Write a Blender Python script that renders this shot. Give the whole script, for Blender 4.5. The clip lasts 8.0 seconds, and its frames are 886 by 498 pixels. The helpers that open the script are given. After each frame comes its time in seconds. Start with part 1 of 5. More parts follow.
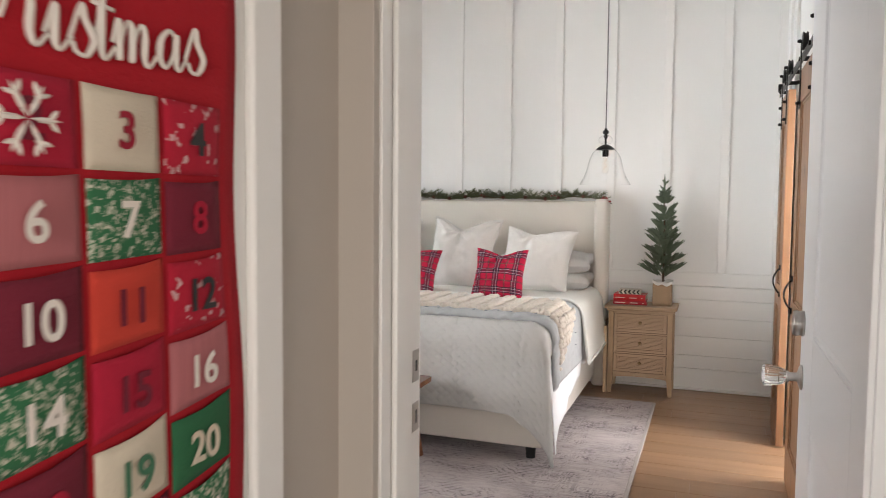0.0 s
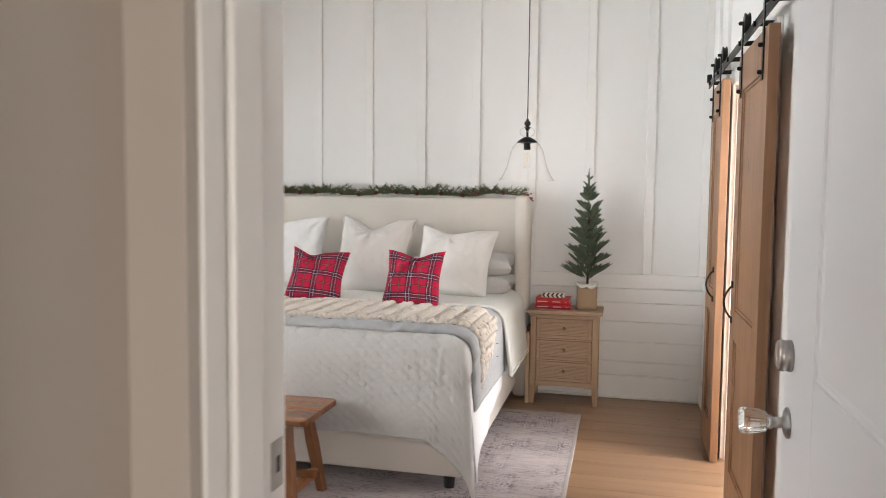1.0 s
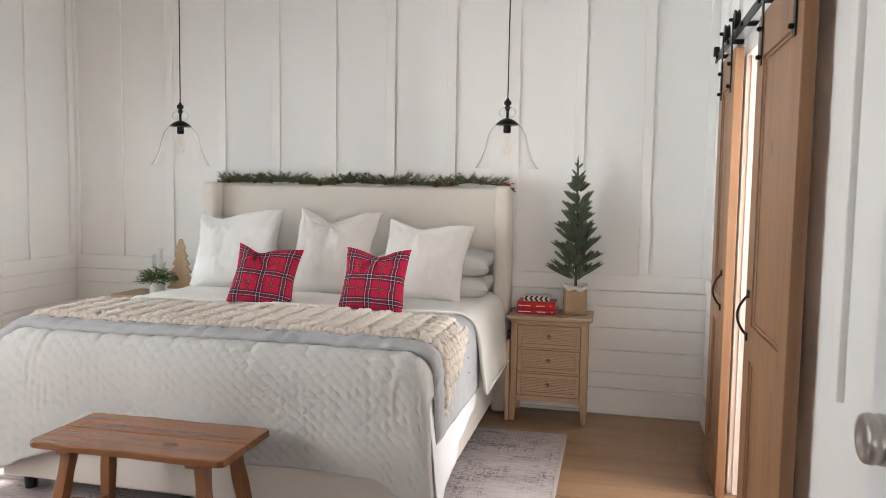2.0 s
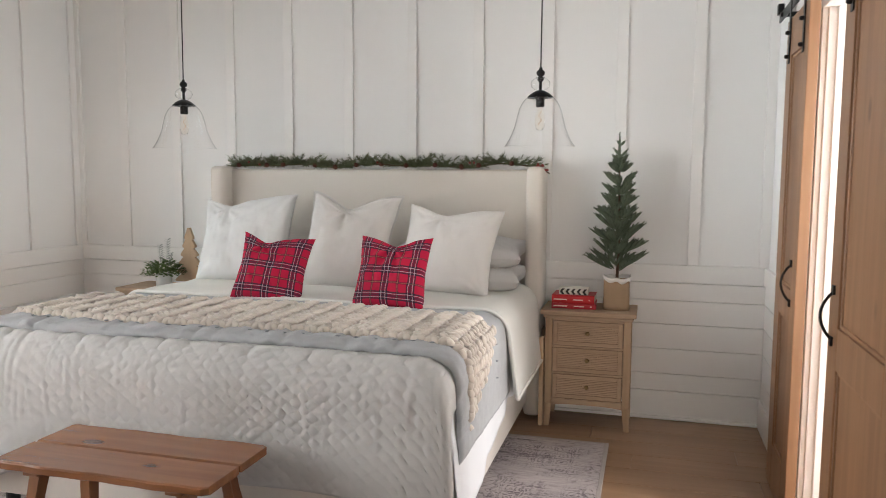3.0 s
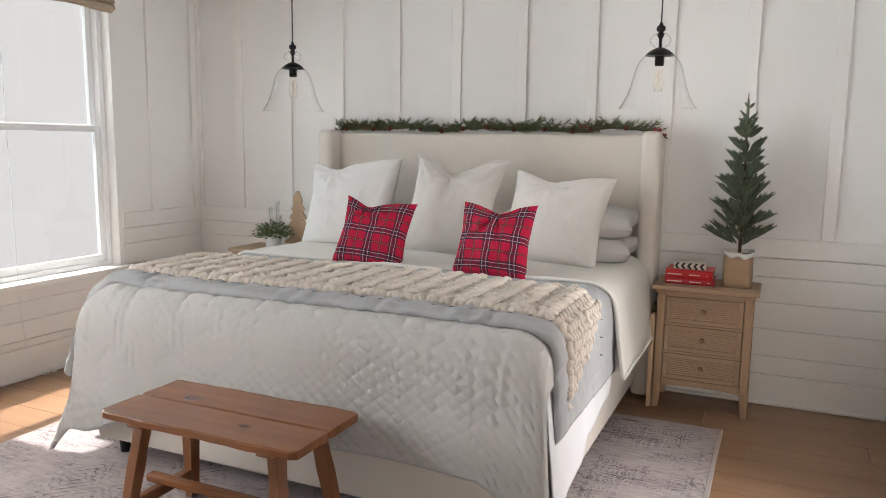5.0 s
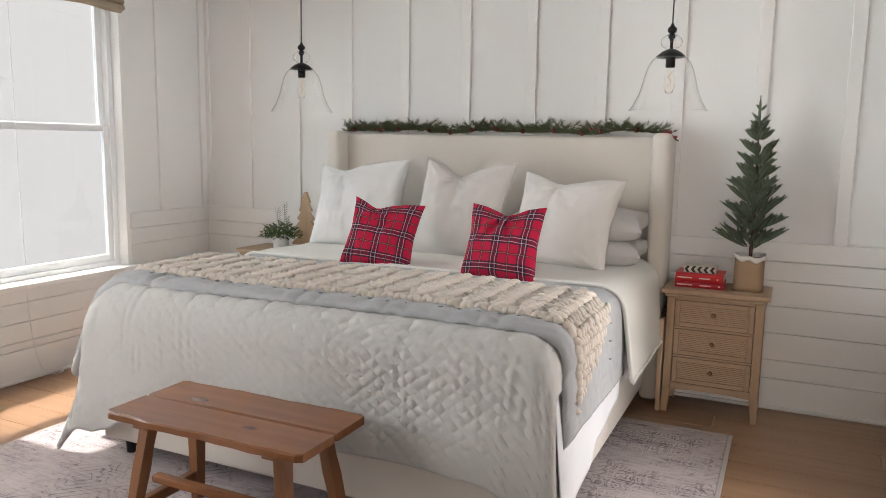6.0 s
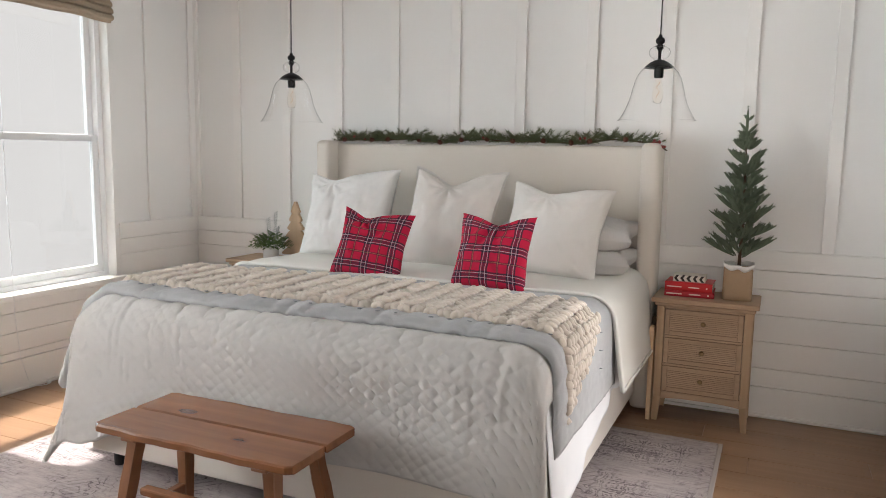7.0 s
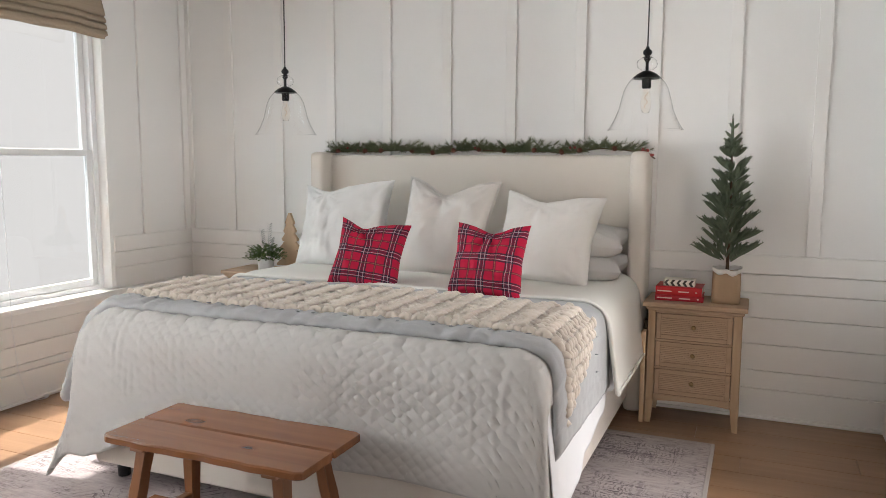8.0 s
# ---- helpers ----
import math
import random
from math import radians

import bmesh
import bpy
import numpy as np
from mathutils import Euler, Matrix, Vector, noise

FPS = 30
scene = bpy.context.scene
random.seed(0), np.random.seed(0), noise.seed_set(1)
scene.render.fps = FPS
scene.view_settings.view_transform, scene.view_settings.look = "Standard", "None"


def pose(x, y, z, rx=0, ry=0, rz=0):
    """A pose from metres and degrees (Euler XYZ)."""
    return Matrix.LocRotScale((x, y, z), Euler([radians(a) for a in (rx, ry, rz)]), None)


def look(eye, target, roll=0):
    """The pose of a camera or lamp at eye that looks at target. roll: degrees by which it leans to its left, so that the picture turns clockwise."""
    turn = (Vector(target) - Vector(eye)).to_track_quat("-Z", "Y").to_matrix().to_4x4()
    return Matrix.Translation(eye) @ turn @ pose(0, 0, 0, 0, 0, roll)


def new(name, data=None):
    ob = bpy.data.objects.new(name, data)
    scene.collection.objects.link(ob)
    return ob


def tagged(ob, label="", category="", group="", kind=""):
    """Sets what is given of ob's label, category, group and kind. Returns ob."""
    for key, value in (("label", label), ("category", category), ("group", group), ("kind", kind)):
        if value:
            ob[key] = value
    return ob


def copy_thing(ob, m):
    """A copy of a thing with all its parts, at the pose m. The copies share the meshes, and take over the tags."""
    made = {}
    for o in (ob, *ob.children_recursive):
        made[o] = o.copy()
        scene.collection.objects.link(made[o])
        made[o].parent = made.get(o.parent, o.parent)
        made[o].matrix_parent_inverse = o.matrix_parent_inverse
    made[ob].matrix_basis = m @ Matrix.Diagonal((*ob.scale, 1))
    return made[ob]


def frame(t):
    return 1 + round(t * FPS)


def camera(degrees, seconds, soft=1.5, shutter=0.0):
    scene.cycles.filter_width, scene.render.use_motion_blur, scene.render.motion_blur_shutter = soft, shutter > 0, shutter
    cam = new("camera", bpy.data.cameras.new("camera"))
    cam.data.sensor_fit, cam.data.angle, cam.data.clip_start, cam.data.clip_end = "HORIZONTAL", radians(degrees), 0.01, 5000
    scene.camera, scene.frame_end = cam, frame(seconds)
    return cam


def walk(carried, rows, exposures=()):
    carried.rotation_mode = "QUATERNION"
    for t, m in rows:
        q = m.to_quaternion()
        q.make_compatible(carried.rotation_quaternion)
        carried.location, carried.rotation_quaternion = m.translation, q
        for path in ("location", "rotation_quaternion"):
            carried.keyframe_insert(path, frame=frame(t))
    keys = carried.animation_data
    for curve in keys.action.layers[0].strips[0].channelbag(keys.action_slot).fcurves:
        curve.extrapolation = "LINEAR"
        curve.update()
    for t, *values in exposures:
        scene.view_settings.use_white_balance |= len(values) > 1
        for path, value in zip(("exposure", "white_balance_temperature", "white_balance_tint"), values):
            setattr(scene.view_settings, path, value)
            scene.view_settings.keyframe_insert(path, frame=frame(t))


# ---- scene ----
cam = camera(61.7, 8.0, soft=0.65, shutter=0.4)
PATH = [
    (0, (0.2877, 0.0368, 1.419), (-0.3973, 1.9107, 1.292), 0.5),
    (0.5, (0.197, 0.29, 1.434), (-0.368, 2.203, 1.301), 0.2),
    (1, (0.1626, 0.5152, 1.433), (-0.3044, 2.4558, 1.294), 0.6),
    (1.5, (0.1896, 0.8375, 1.434), (-0.2542, 2.7818, 1.284), 1.0),
    (3, (0.103, 1.568, 1.394), (-0.431, 3.486, 1.199), 0.3),
    (3.5, (0.112, 1.669, 1.403), (-0.526, 3.551, 1.176), 0.7),
    (4, (0.123, 1.703, 1.394), (-0.595, 3.553, 1.143), 0.6),
    (4.5, (0.124, 1.706, 1.391), (-0.65, 3.529, 1.118), 0.7),
    (5, (0.108, 1.713, 1.376), (-0.709, 3.517, 1.093), 0.7),
    (6.5, (0.097, 1.735, 1.374), (-0.74, 3.531, 1.102), 1.0),
    (7, (0.098, 1.732, 1.379), (-0.716, 3.541, 1.124), 0.9),
    (7.5, (0.093, 1.706, 1.386), (-0.699, 3.527, 1.143), 0.6),
    (8, (0.078, 1.646, 1.389), (-0.701, 3.474, 1.157), 0.2),
]
EXPOSURES = [(0.0, 0.86), (1.0, 0.84), (1.5, 0.78), (2.4, 0.66), (3.5, 0.56), (8.0, 0.56)]
walk(cam, [(t, look(eye, target, roll)) for t, eye, target, roll in PATH], EXPOSURES)

# ---- light ----
world = bpy.data.worlds.new("sky")
scene.world = world
world.use_nodes = True
wn = world.node_tree.nodes
sky = wn.new("ShaderNodeTexSky")
sky.sky_type, sky.sun_disc = "NISHITA", False
sky.sun_elevation, sky.sun_rotation = radians(60), radians(270)
sky.dust_density, sky.ozone_density = 6.0, 0.3
world.node_tree.links.new(sky.outputs[0], wn["Background"].inputs[0])
wn["Background"].inputs[1].default_value = 0.05


def opening_light(x, y, z, rz, width, height, watts, colour, dip=0, spread=180):
    """An area lamp in place of daylight at an opening, seen or assumed."""
    data = bpy.data.lights.new("daylight", "AREA")
    data.shape, data.size, data.size_y, data.energy, data.color = "RECTANGLE", width, height, watts, colour
    data.spread = radians(spread)
    ob = new("daylight", data)
    ob.matrix_world = pose(x, y, z, 90 - dip, 0, rz)
    return ob


opening_light(-4.10, 4.45, 1.50, -75, 1.7, 2.4, 13, (0.74, 0.92, 1.0), 6, 84)      # bedroom window, shining east and a little north
opening_light(-4.06, 2.85, 1.48, -62, 1.6, 2.3, 30, (0.97, 0.975, 0.985), 0, 100)  # added daylight at an assumed second window, out of view, shining east and north
opening_light(2.62, 4.25, 1.45, 90, 1.5, 1.5, 88, (0.98, 0.97, 0.97))         # bathroom window, shining west
opening_light(1.36, -0.35, 1.45, 90, 0.8, 1.4, 6.5, (1.0, 0.92, 0.84))           # added fill for the hall at an assumed opening, unseen, shining west
opening_light(0.55, -1.74, 1.15, 0, 0.9, 1.9, 7.5, (1.0, 0.93, 0.85), 0, 100)  # added warm fill from an assumed opening behind the camera, shining north
glow = bpy.data.materials.new("bright_overcast_distance")
glow.use_nodes = True
glow.node_tree.nodes.remove(glow.node_tree.nodes["Principled BSDF"])
shine = glow.node_tree.nodes.new("ShaderNodeEmission")
shine.inputs[0].default_value, shine.inputs[1].default_value = (1.0, 0.985, 0.975, 1), 0.51
glow.node_tree.links.new(shine.outputs[0], glow.node_tree.nodes["Material Output"].inputs[0])
sun = bpy.data.lights.new("sun", "SUN")
sun.energy, sun.angle, sun.color = 5.0, radians(1.5), (1.0, 0.96, 0.91)
new("sun", sun).matrix_world = pose(-6, 4, 6, 0, -30, 0)


# ---- materials ----
def mat(name, rgb, rough=0.6, metal=0.0, vary=0.08, scale=3.0, bump=0.0, bump_scale=60.0, stretch=(1, 1, 1), sheen=0.0, coat=0.0):
    """A paint, fabric or metal with broad and fine variation and a fine relief."""
    m = bpy.data.materials.new(name)
    m.use_nodes = True
    n, l = m.node_tree.nodes, m.node_tree.links
    p = n["Principled BSDF"]
    p.inputs["Roughness"].default_value, p.inputs["Metallic"].default_value = rough, metal
    p.inputs["Sheen Weight"].default_value = sheen
    p.inputs["Coat Weight"].default_value = coat
    tc, mp = n.new("ShaderNodeTexCoord"), n.new("ShaderNodeMapping")
    mp.inputs["Scale"].default_value = stretch
    l.new(tc.outputs["Object"], mp.inputs[0])
    big, fine = n.new("ShaderNodeTexNoise"), n.new("ShaderNodeTexNoise")
    big.inputs["Scale"].default_value, fine.inputs["Scale"].default_value = scale, bump_scale
    big.inputs["Detail"].default_value, fine.inputs["Detail"].default_value = 4, 6
    l.new(mp.outputs[0], big.inputs["Vector"])
    l.new(mp.outputs[0], fine.inputs["Vector"])
    mix = n.new("ShaderNodeMix")
    mix.data_type = "RGBA"
    mix.inputs[6].default_value = (*[c * (1 - vary) for c in rgb], 1)
    mix.inputs[7].default_value = (*[min(1, c * (1 + vary)) for c in rgb], 1)
    add = n.new("ShaderNodeMath")
    add.operation = "MULTIPLY_ADD"
    add.inputs[1].default_value, add.inputs[2].default_value = 0.35, 0.0
    l.new(fine.outputs[0], add.inputs[0])
    su = n.new("ShaderNodeMath")
    su.operation = "MULTIPLY_ADD"
    su.inputs[1].default_value = 0.65
    l.new(big.outputs[0], su.inputs[0])
    l.new(add.outputs[0], su.inputs[2])
    l.new(su.outputs[0], mix.inputs[0])
    l.new(mix.outputs[2], p.inputs["Base Color"])
    if bump:
        b = n.new("ShaderNodeBump")
        b.inputs["Strength"].default_value, b.inputs["Distance"].default_value = bump, 0.004
        l.new(fine.outputs[0], b.inputs["Height"])
        l.new(b.outputs[0], p.inputs["Normal"])
    return m


def wood(name, dark, light, axis=0, rough=0.5, grain=28.0, knots=0.0, piece=0.0):
    """Wood with its grain along an axis (0 x, 1 y, 2 z), dark streaks, and a tone of its own for each piece."""
    m = bpy.data.materials.new(name)
    m.use_nodes = True
    n, l = m.node_tree.nodes, m.node_tree.links
    p = n["Principled BSDF"]
    tc, mp, info = n.new("ShaderNodeTexCoord"), n.new("ShaderNodeMapping"), n.new("ShaderNodeObjectInfo")
    mp.inputs["Scale"].default_value = [0.06 if k == axis else 1.0 for k in range(3)]
    l.new(tc.outputs["Object"], mp.inputs[0])
    off = n.new("ShaderNodeMath")
    off.operation = "MULTIPLY"
    off.inputs[1].default_value = 37.0
    l.new(info.outputs["Random"], off.inputs[0])
    l.new(off.outputs[0], mp.inputs["Location"])
    t1, t2, t3 = (n.new("ShaderNodeTexNoise") for _ in range(3))
    for t, s, d in ((t1, grain, 8), (t2, grain * 0.22, 3), (t3, grain * 4, 4)):
        t.inputs["Scale"].default_value, t.inputs["Detail"].default_value = s, d
        t.inputs["Distortion"].default_value = 0.6
        l.new(mp.outputs[0], t.inputs["Vector"])
    ramp = n.new("ShaderNodeValToRGB")
    e = ramp.color_ramp.elements
    e[0].position, e[1].position = 0.3, 0.7
    e[0].color, e[1].color = (*dark, 1), (*light, 1)
    sm = n.new("ShaderNodeMath")
    sm.operation = "MULTIPLY_ADD"
    sm.inputs[1].default_value = 0.55
    hf = n.new("ShaderNodeMath")
    hf.operation = "MULTIPLY"
    hf.inputs[1].default_value = 0.45
    l.new(t2.outputs[0], hf.inputs[0])
    l.new(t1.outputs[0], sm.inputs[0])
    l.new(hf.outputs[0], sm.inputs[2])
    l.new(sm.outputs[0], ramp.inputs[0])
    hsv = n.new("ShaderNodeHueSaturation")
    vr = n.new("ShaderNodeMapRange")
    vr.inputs["To Min"].default_value, vr.inputs["To Max"].default_value = 1 - piece, 1 + piece
    l.new(info.outputs["Random"], vr.inputs[0])
    l.new(vr.outputs[0], hsv.inputs["Value"])
    l.new(ramp.outputs[0], hsv.inputs["Color"])
    col = hsv.outputs[0]
    if knots:
        vo = n.new("ShaderNodeTexVoronoi")
        vo.inputs["Scale"].default_value = 5.0
        mk = n.new("ShaderNodeMapping")
        mk.inputs["Scale"].default_value = [0.5 if k == axis else 1.0 for k in range(3)]
        l.new(tc.outputs["Object"], mk.inputs[0])
        l.new(mk.outputs[0], vo.inputs["Vector"])
        kr = n.new("ShaderNodeMapRange")
        kr.inputs["From Min"].default_value, kr.inputs["From Max"].default_value = 0.06, 0.12
        kr.inputs["To Min"].default_value, kr.inputs["To Max"].default_value = knots, 0.0
        l.new(vo.outputs["Distance"], kr.inputs[0])
        mx = n.new("ShaderNodeMix")
        mx.data_type = "RGBA"
        mx.inputs[7].default_value = (*[c * 0.3 for c in dark], 1)
        l.new(kr.outputs[0], mx.inputs[0])
        l.new(col, mx.inputs[6])
        col = mx.outputs[2]
    l.new(col, p.inputs["Base Color"])
    p.inputs["Roughness"].default_value = rough
    b = n.new("ShaderNodeBump")
    b.inputs["Strength"].default_value, b.inputs["Distance"].default_value = 0.25, 0.002
    l.new(t3.outputs[0], b.inputs["Height"])
    l.new(b.outputs[0], p.inputs["Normal"])
    return m


def glass(name, tint=(1, 1, 1), rough=0.0, ior=1.45):
    m = bpy.data.materials.new(name)
    m.use_nodes = True
    p = m.node_tree.nodes["Principled BSDF"]
    p.inputs["Base Color"].default_value = (*tint, 1)
    p.inputs["Transmission Weight"].default_value, p.inputs["Roughness"].default_value, p.inputs["IOR"].default_value = 1.0, rough, ior
    return m


def tartan():
    """Red plaid: navy bands, black lines, thin white and yellow lines, both ways, on the cushion's own UV."""
    m = bpy.data.materials.new("red_plaid")
    m.use_nodes = True
    n, l = m.node_tree.nodes, m.node_tree.links
    p = n["Principled BSDF"]
    p.inputs["Roughness"].default_value = 0.9
    uv = n.new("ShaderNodeUVMap")
    sep = n.new("ShaderNodeSeparateXYZ")
    l.new(uv.outputs[0], sep.inputs[0])

    def line(axis, at, half, strength):
        """A mask of a band centred at a place in the repeat."""
        k = n.new("ShaderNodeMath")
        k.operation = "MULTIPLY_ADD"
        k.inputs[1].default_value, k.inputs[2].default_value = 2.8, 0.5 - at + 0.1
        l.new(sep.outputs[axis], k.inputs[0])
        f = n.new("ShaderNodeMath")
        f.operation = "FRACT"
        l.new(k.outputs[0], f.inputs[0])
        s = n.new("ShaderNodeMath")
        s.operation = "SUBTRACT"
        s.inputs[1].default_value = 0.5
        l.new(f.outputs[0], s.inputs[0])
        a = n.new("ShaderNodeMath")
        a.operation = "ABSOLUTE"
        l.new(s.outputs[0], a.inputs[0])
        r = n.new("ShaderNodeMapRange")
        r.inputs["From Min"].default_value, r.inputs["From Max"].default_value = half * 0.75, half * 1.25
        r.inputs["To Min"].default_value, r.inputs["To Max"].default_value = strength, 0.0
        l.new(a.outputs[0], r.inputs[0])
        return r.outputs[0]

    col = None
    navy, black, white, gold = (0.03, 0.008, 0.03), (0.012, 0.014, 0.028), (0.50, 0.47, 0.50), (0.50, 0.26, 0.12)
    sett = ((0.5, 0.15, navy, 0.55), (0.365, 0.020, black, 0.85), (0.635, 0.020, black, 0.85), (0.5, 0.030, black, 0.55),
            (0.0, 0.045, black, 0.6), (0.42, 0.0085, white, 0.7), (0.58, 0.0085, white, 0.7), (0.0, 0.007, gold, 0.45))
    for axis, at, half, rgb, strength in [(k, *band) for band in sett for k in (0, 1)]:
        x = n.new("ShaderNodeMix")
        x.data_type = "RGBA"
        x.inputs[7].default_value = (*rgb, 1)
        x.inputs[6].default_value = (0.46, 0.001, 0.036, 1)
        if col:
            l.new(col, x.inputs[6])
        l.new(line(axis, at, half, strength), x.inputs[0])
        col = x.outputs[2]
    l.new(col, p.inputs["Base Color"])
    wv = n.new("ShaderNodeTexNoise")
    wv.inputs["Scale"].default_value = 260
    b = n.new("ShaderNodeBump")
    b.inputs["Strength"].default_value, b.inputs["Distance"].default_value = 0.25, 0.002
    l.new(wv.outputs[0], b.inputs["Height"])
    l.new(b.outputs[0], p.inputs["Normal"])
    return m


def rug_material(x0, x1, y0, y1):
    """A worn grey and mauve printed rug: border frames, diamond medallions and small motifs, rubbed away in patches."""
    m = bpy.data.materials.new("worn_rug")
    m.use_nodes = True
    n, l = m.node_tree.nodes, m.node_tree.links
    p = n["Principled BSDF"]
    p.inputs["Roughness"].default_value = 0.95
    tc = n.new("ShaderNodeTexCoord")

    def op(kind, a, b=None, clamp=False):
        k = n.new("ShaderNodeMath")
        k.operation, k.use_clamp = kind, clamp
        for s, v in zip(k.inputs, (a, b)):
            if isinstance(v, (int, float)):
                s.default_value = v
            elif v is not None:
                l.new(v, s)
        return k.outputs[0]

    def tex(scale, detail=4, stretch=(1, 1, 1), rough=0.6):
        mp, t = n.new("ShaderNodeMapping"), n.new("ShaderNodeTexNoise")
        mp.inputs["Scale"].default_value = stretch
        l.new(tc.outputs["Object"], mp.inputs[0])
        l.new(mp.outputs[0], t.inputs["Vector"])
        t.inputs["Scale"].default_value, t.inputs["Detail"].default_value, t.inputs["Roughness"].default_value = scale, detail, rough
        return t.outputs[0]

    def band(v, at, half):
        """1 within half of at, 0 outside."""
        return op("LESS_THAN", op("ABSOLUTE", op("SUBTRACT", v, at)), half)

    wob = op("MULTIPLY", op("SUBTRACT", tex(24, 4), 0.5), 0.055)
    sep = n.new("ShaderNodeSeparateXYZ")
    l.new(tc.outputs["Object"], sep.inputs[0])
    x, y = op("ADD", sep.outputs[0], wob), op("ADD", sep.outputs[1], wob)
    d = op("MINIMUM", op("MINIMUM", op("SUBTRACT", x, x0), op("SUBTRACT", x1, x)), op("MINIMUM", op("SUBTRACT", y, y0), op("SUBTRACT", y1, y)))
    lines = None
    for at, half in ((0.07, 0.006), (0.095, 0.003), (0.27, 0.007), (0.30, 0.004), (0.47, 0.006)):
        b = band(d, at, half)
        lines = b if lines is None else op("MAXIMUM", lines, b)
    vec = n.new("ShaderNodeCombineXYZ")
    l.new(x, vec.inputs[0])
    l.new(y, vec.inputs[1])

    def rings(scale, metric, repeat, thick):
        v = n.new("ShaderNodeTexVoronoi")
        v.voronoi_dimensions, v.distance = "2D", metric
        v.inputs["Scale"].default_value, v.inputs["Randomness"].default_value = scale, 0.0
        l.new(vec.outputs[0], v.inputs["Vector"])
        f = op("FRACT", op("MULTIPLY", v.outputs["Distance"], repeat))
        return op("LESS_THAN", f, thick)
    border = op("MULTIPLY", op("LESS_THAN", d, 0.47), op("GREATER_THAN", d, 0.1))
    small = rings(11.0, "CHEBYCHEV", 5.0, 0.38)
    large = rings(3.1, "MANHATTAN", 7.0, 0.24)
    tiny = rings(23.0, "MANHATTAN", 3.2, 0.35)
    field = op("MAXIMUM", large, op("MULTIPLY", tiny, 0.35))
    motif = op("ADD", op("MULTIPLY", border, small), op("MULTIPLY", op("SUBTRACT", 1.0, border), field))
    motif = op("MAXIMUM", op("MULTIPLY", motif, 0.9), op("MULTIPLY", lines, 0.9))
    worn = op("MULTIPLY", op("SUBTRACT", tex(2.6, 9, rough=0.8), 0.46), 6.5, True)
    streak = op("MULTIPLY", op("SUBTRACT", tex(9.0, 8, (1, 7, 1), 0.8), 0.33), 4.0, True)
    ink = op("MULTIPLY", op("MULTIPLY", motif, worn), streak, True)
    smoke = op("MULTIPLY", op("SUBTRACT", tex(2.4, 9, (1, 2.2, 1), 0.8), 0.36), 2.8, True)
    total = op("ADD", op("MULTIPLY", ink, 1.0), op("MULTIPLY", smoke, op("MULTIPLY", streak, 0.75)), True)
    ramp = n.new("ShaderNodeValToRGB")
    e = ramp.color_ramp.elements
    e[0].position, e[1].position = 0.0, 0.9
    e[0].color, e[1].color = (0.53, 0.465, 0.455, 1), (0.15, 0.12, 0.13, 1)
    l.new(total, ramp.inputs[0])
    l.new(ramp.outputs[0], p.inputs["Base Color"])
    b = n.new("ShaderNodeBump")
    b.inputs["Strength"].default_value, b.inputs["Distance"].default_value = 0.4, 0.003
    l.new(tex(300), b.inputs["Height"])
    l.new(b.outputs[0], p.inputs["Normal"])
    return m


WALL = mat("white_wall_paint", (0.85, 0.84, 0.82), 0.45, vary=0.015, scale=1.5, bump=0.06, bump_scale=180)
TRIM = mat("white_trim_paint", (0.86, 0.845, 0.82), 0.32, vary=0.012, scale=2, bump=0.04, bump_scale=150)
DOORW = mat("white_door_paint", (0.80, 0.81, 0.83), 0.32, vary=0.015, scale=2, bump=0.05, bump_scale=120)
CEIL = mat("ceiling_paint", (0.85, 0.85, 0.84), 0.8, vary=0.01)
HALL = mat("greige_wall_paint", (0.50, 0.45, 0.40), 0.6, vary=0.02, bump=0.08, bump_scale=150)
OAK = wood("oak_floor", (0.23, 0.128, 0.070), (0.35, 0.208, 0.120), axis=0, rough=0.36, grain=16, piece=0.07)
ALDER = wood("stained_alder", (0.19, 0.09, 0.042), (0.36, 0.19, 0.096), axis=2, rough=0.42, grain=26, knots=0.6, piece=0.05)
BENCHW = wood("reddish_pine", (0.15, 0.054, 0.019), (0.31, 0.120, 0.045), axis=0, rough=0.24, grain=18, knots=0.5, piece=0.06)
for socket, value in (("Coat Weight", 0.3), ("Coat Roughness", 0.18)):
    BENCHW.node_tree.nodes["Principled BSDF"].inputs[socket].default_value = value
BENCHL = wood("reddish_pine_leg", (0.17, 0.066, 0.024), (0.31, 0.125, 0.047), axis=2, rough=0.38, grain=18, piece=0.05)
WASHX = wood("washed_oak", (0.37, 0.25, 0.16), (0.45, 0.315, 0.21), axis=0, rough=0.55, grain=34, piece=0.03)
WASHZ = wood("washed_oak_upright", (0.34, 0.225, 0.135), (0.46, 0.32, 0.20), axis=2, rough=0.55, grain=34, piece=0.03)
PALEW = wood("pale_wood", (0.50, 0.34, 0.21), (0.62, 0.45, 0.30), axis=2, rough=0.6, grain=20)
LINEN = mat("cream_linen", (0.70, 0.645, 0.58), 0.9, vary=0.05, scale=5, bump=0.25, bump_scale=420, sheen=0.2)
BEDWHITE = mat("white_cotton", (0.78, 0.78, 0.79), 0.85, vary=0.02, scale=6, bump=0.15, bump_scale=260, sheen=0.1)
COVER = mat("cream_quilt", (0.55, 0.535, 0.515), 0.85, vary=0.03, scale=6, bump=0.2, bump_scale=240, sheen=0.1)
GREYQ = mat("grey_quilt", (0.41, 0.415, 0.42), 0.85, vary=0.05, scale=7, bump=0.25, bump_scale=200, sheen=0.1)
SHAM = mat("white_linen_sham", (0.74, 0.725, 0.705), 0.88, vary=0.03, scale=5, bump=0.3, bump_scale=330, sheen=0.15)
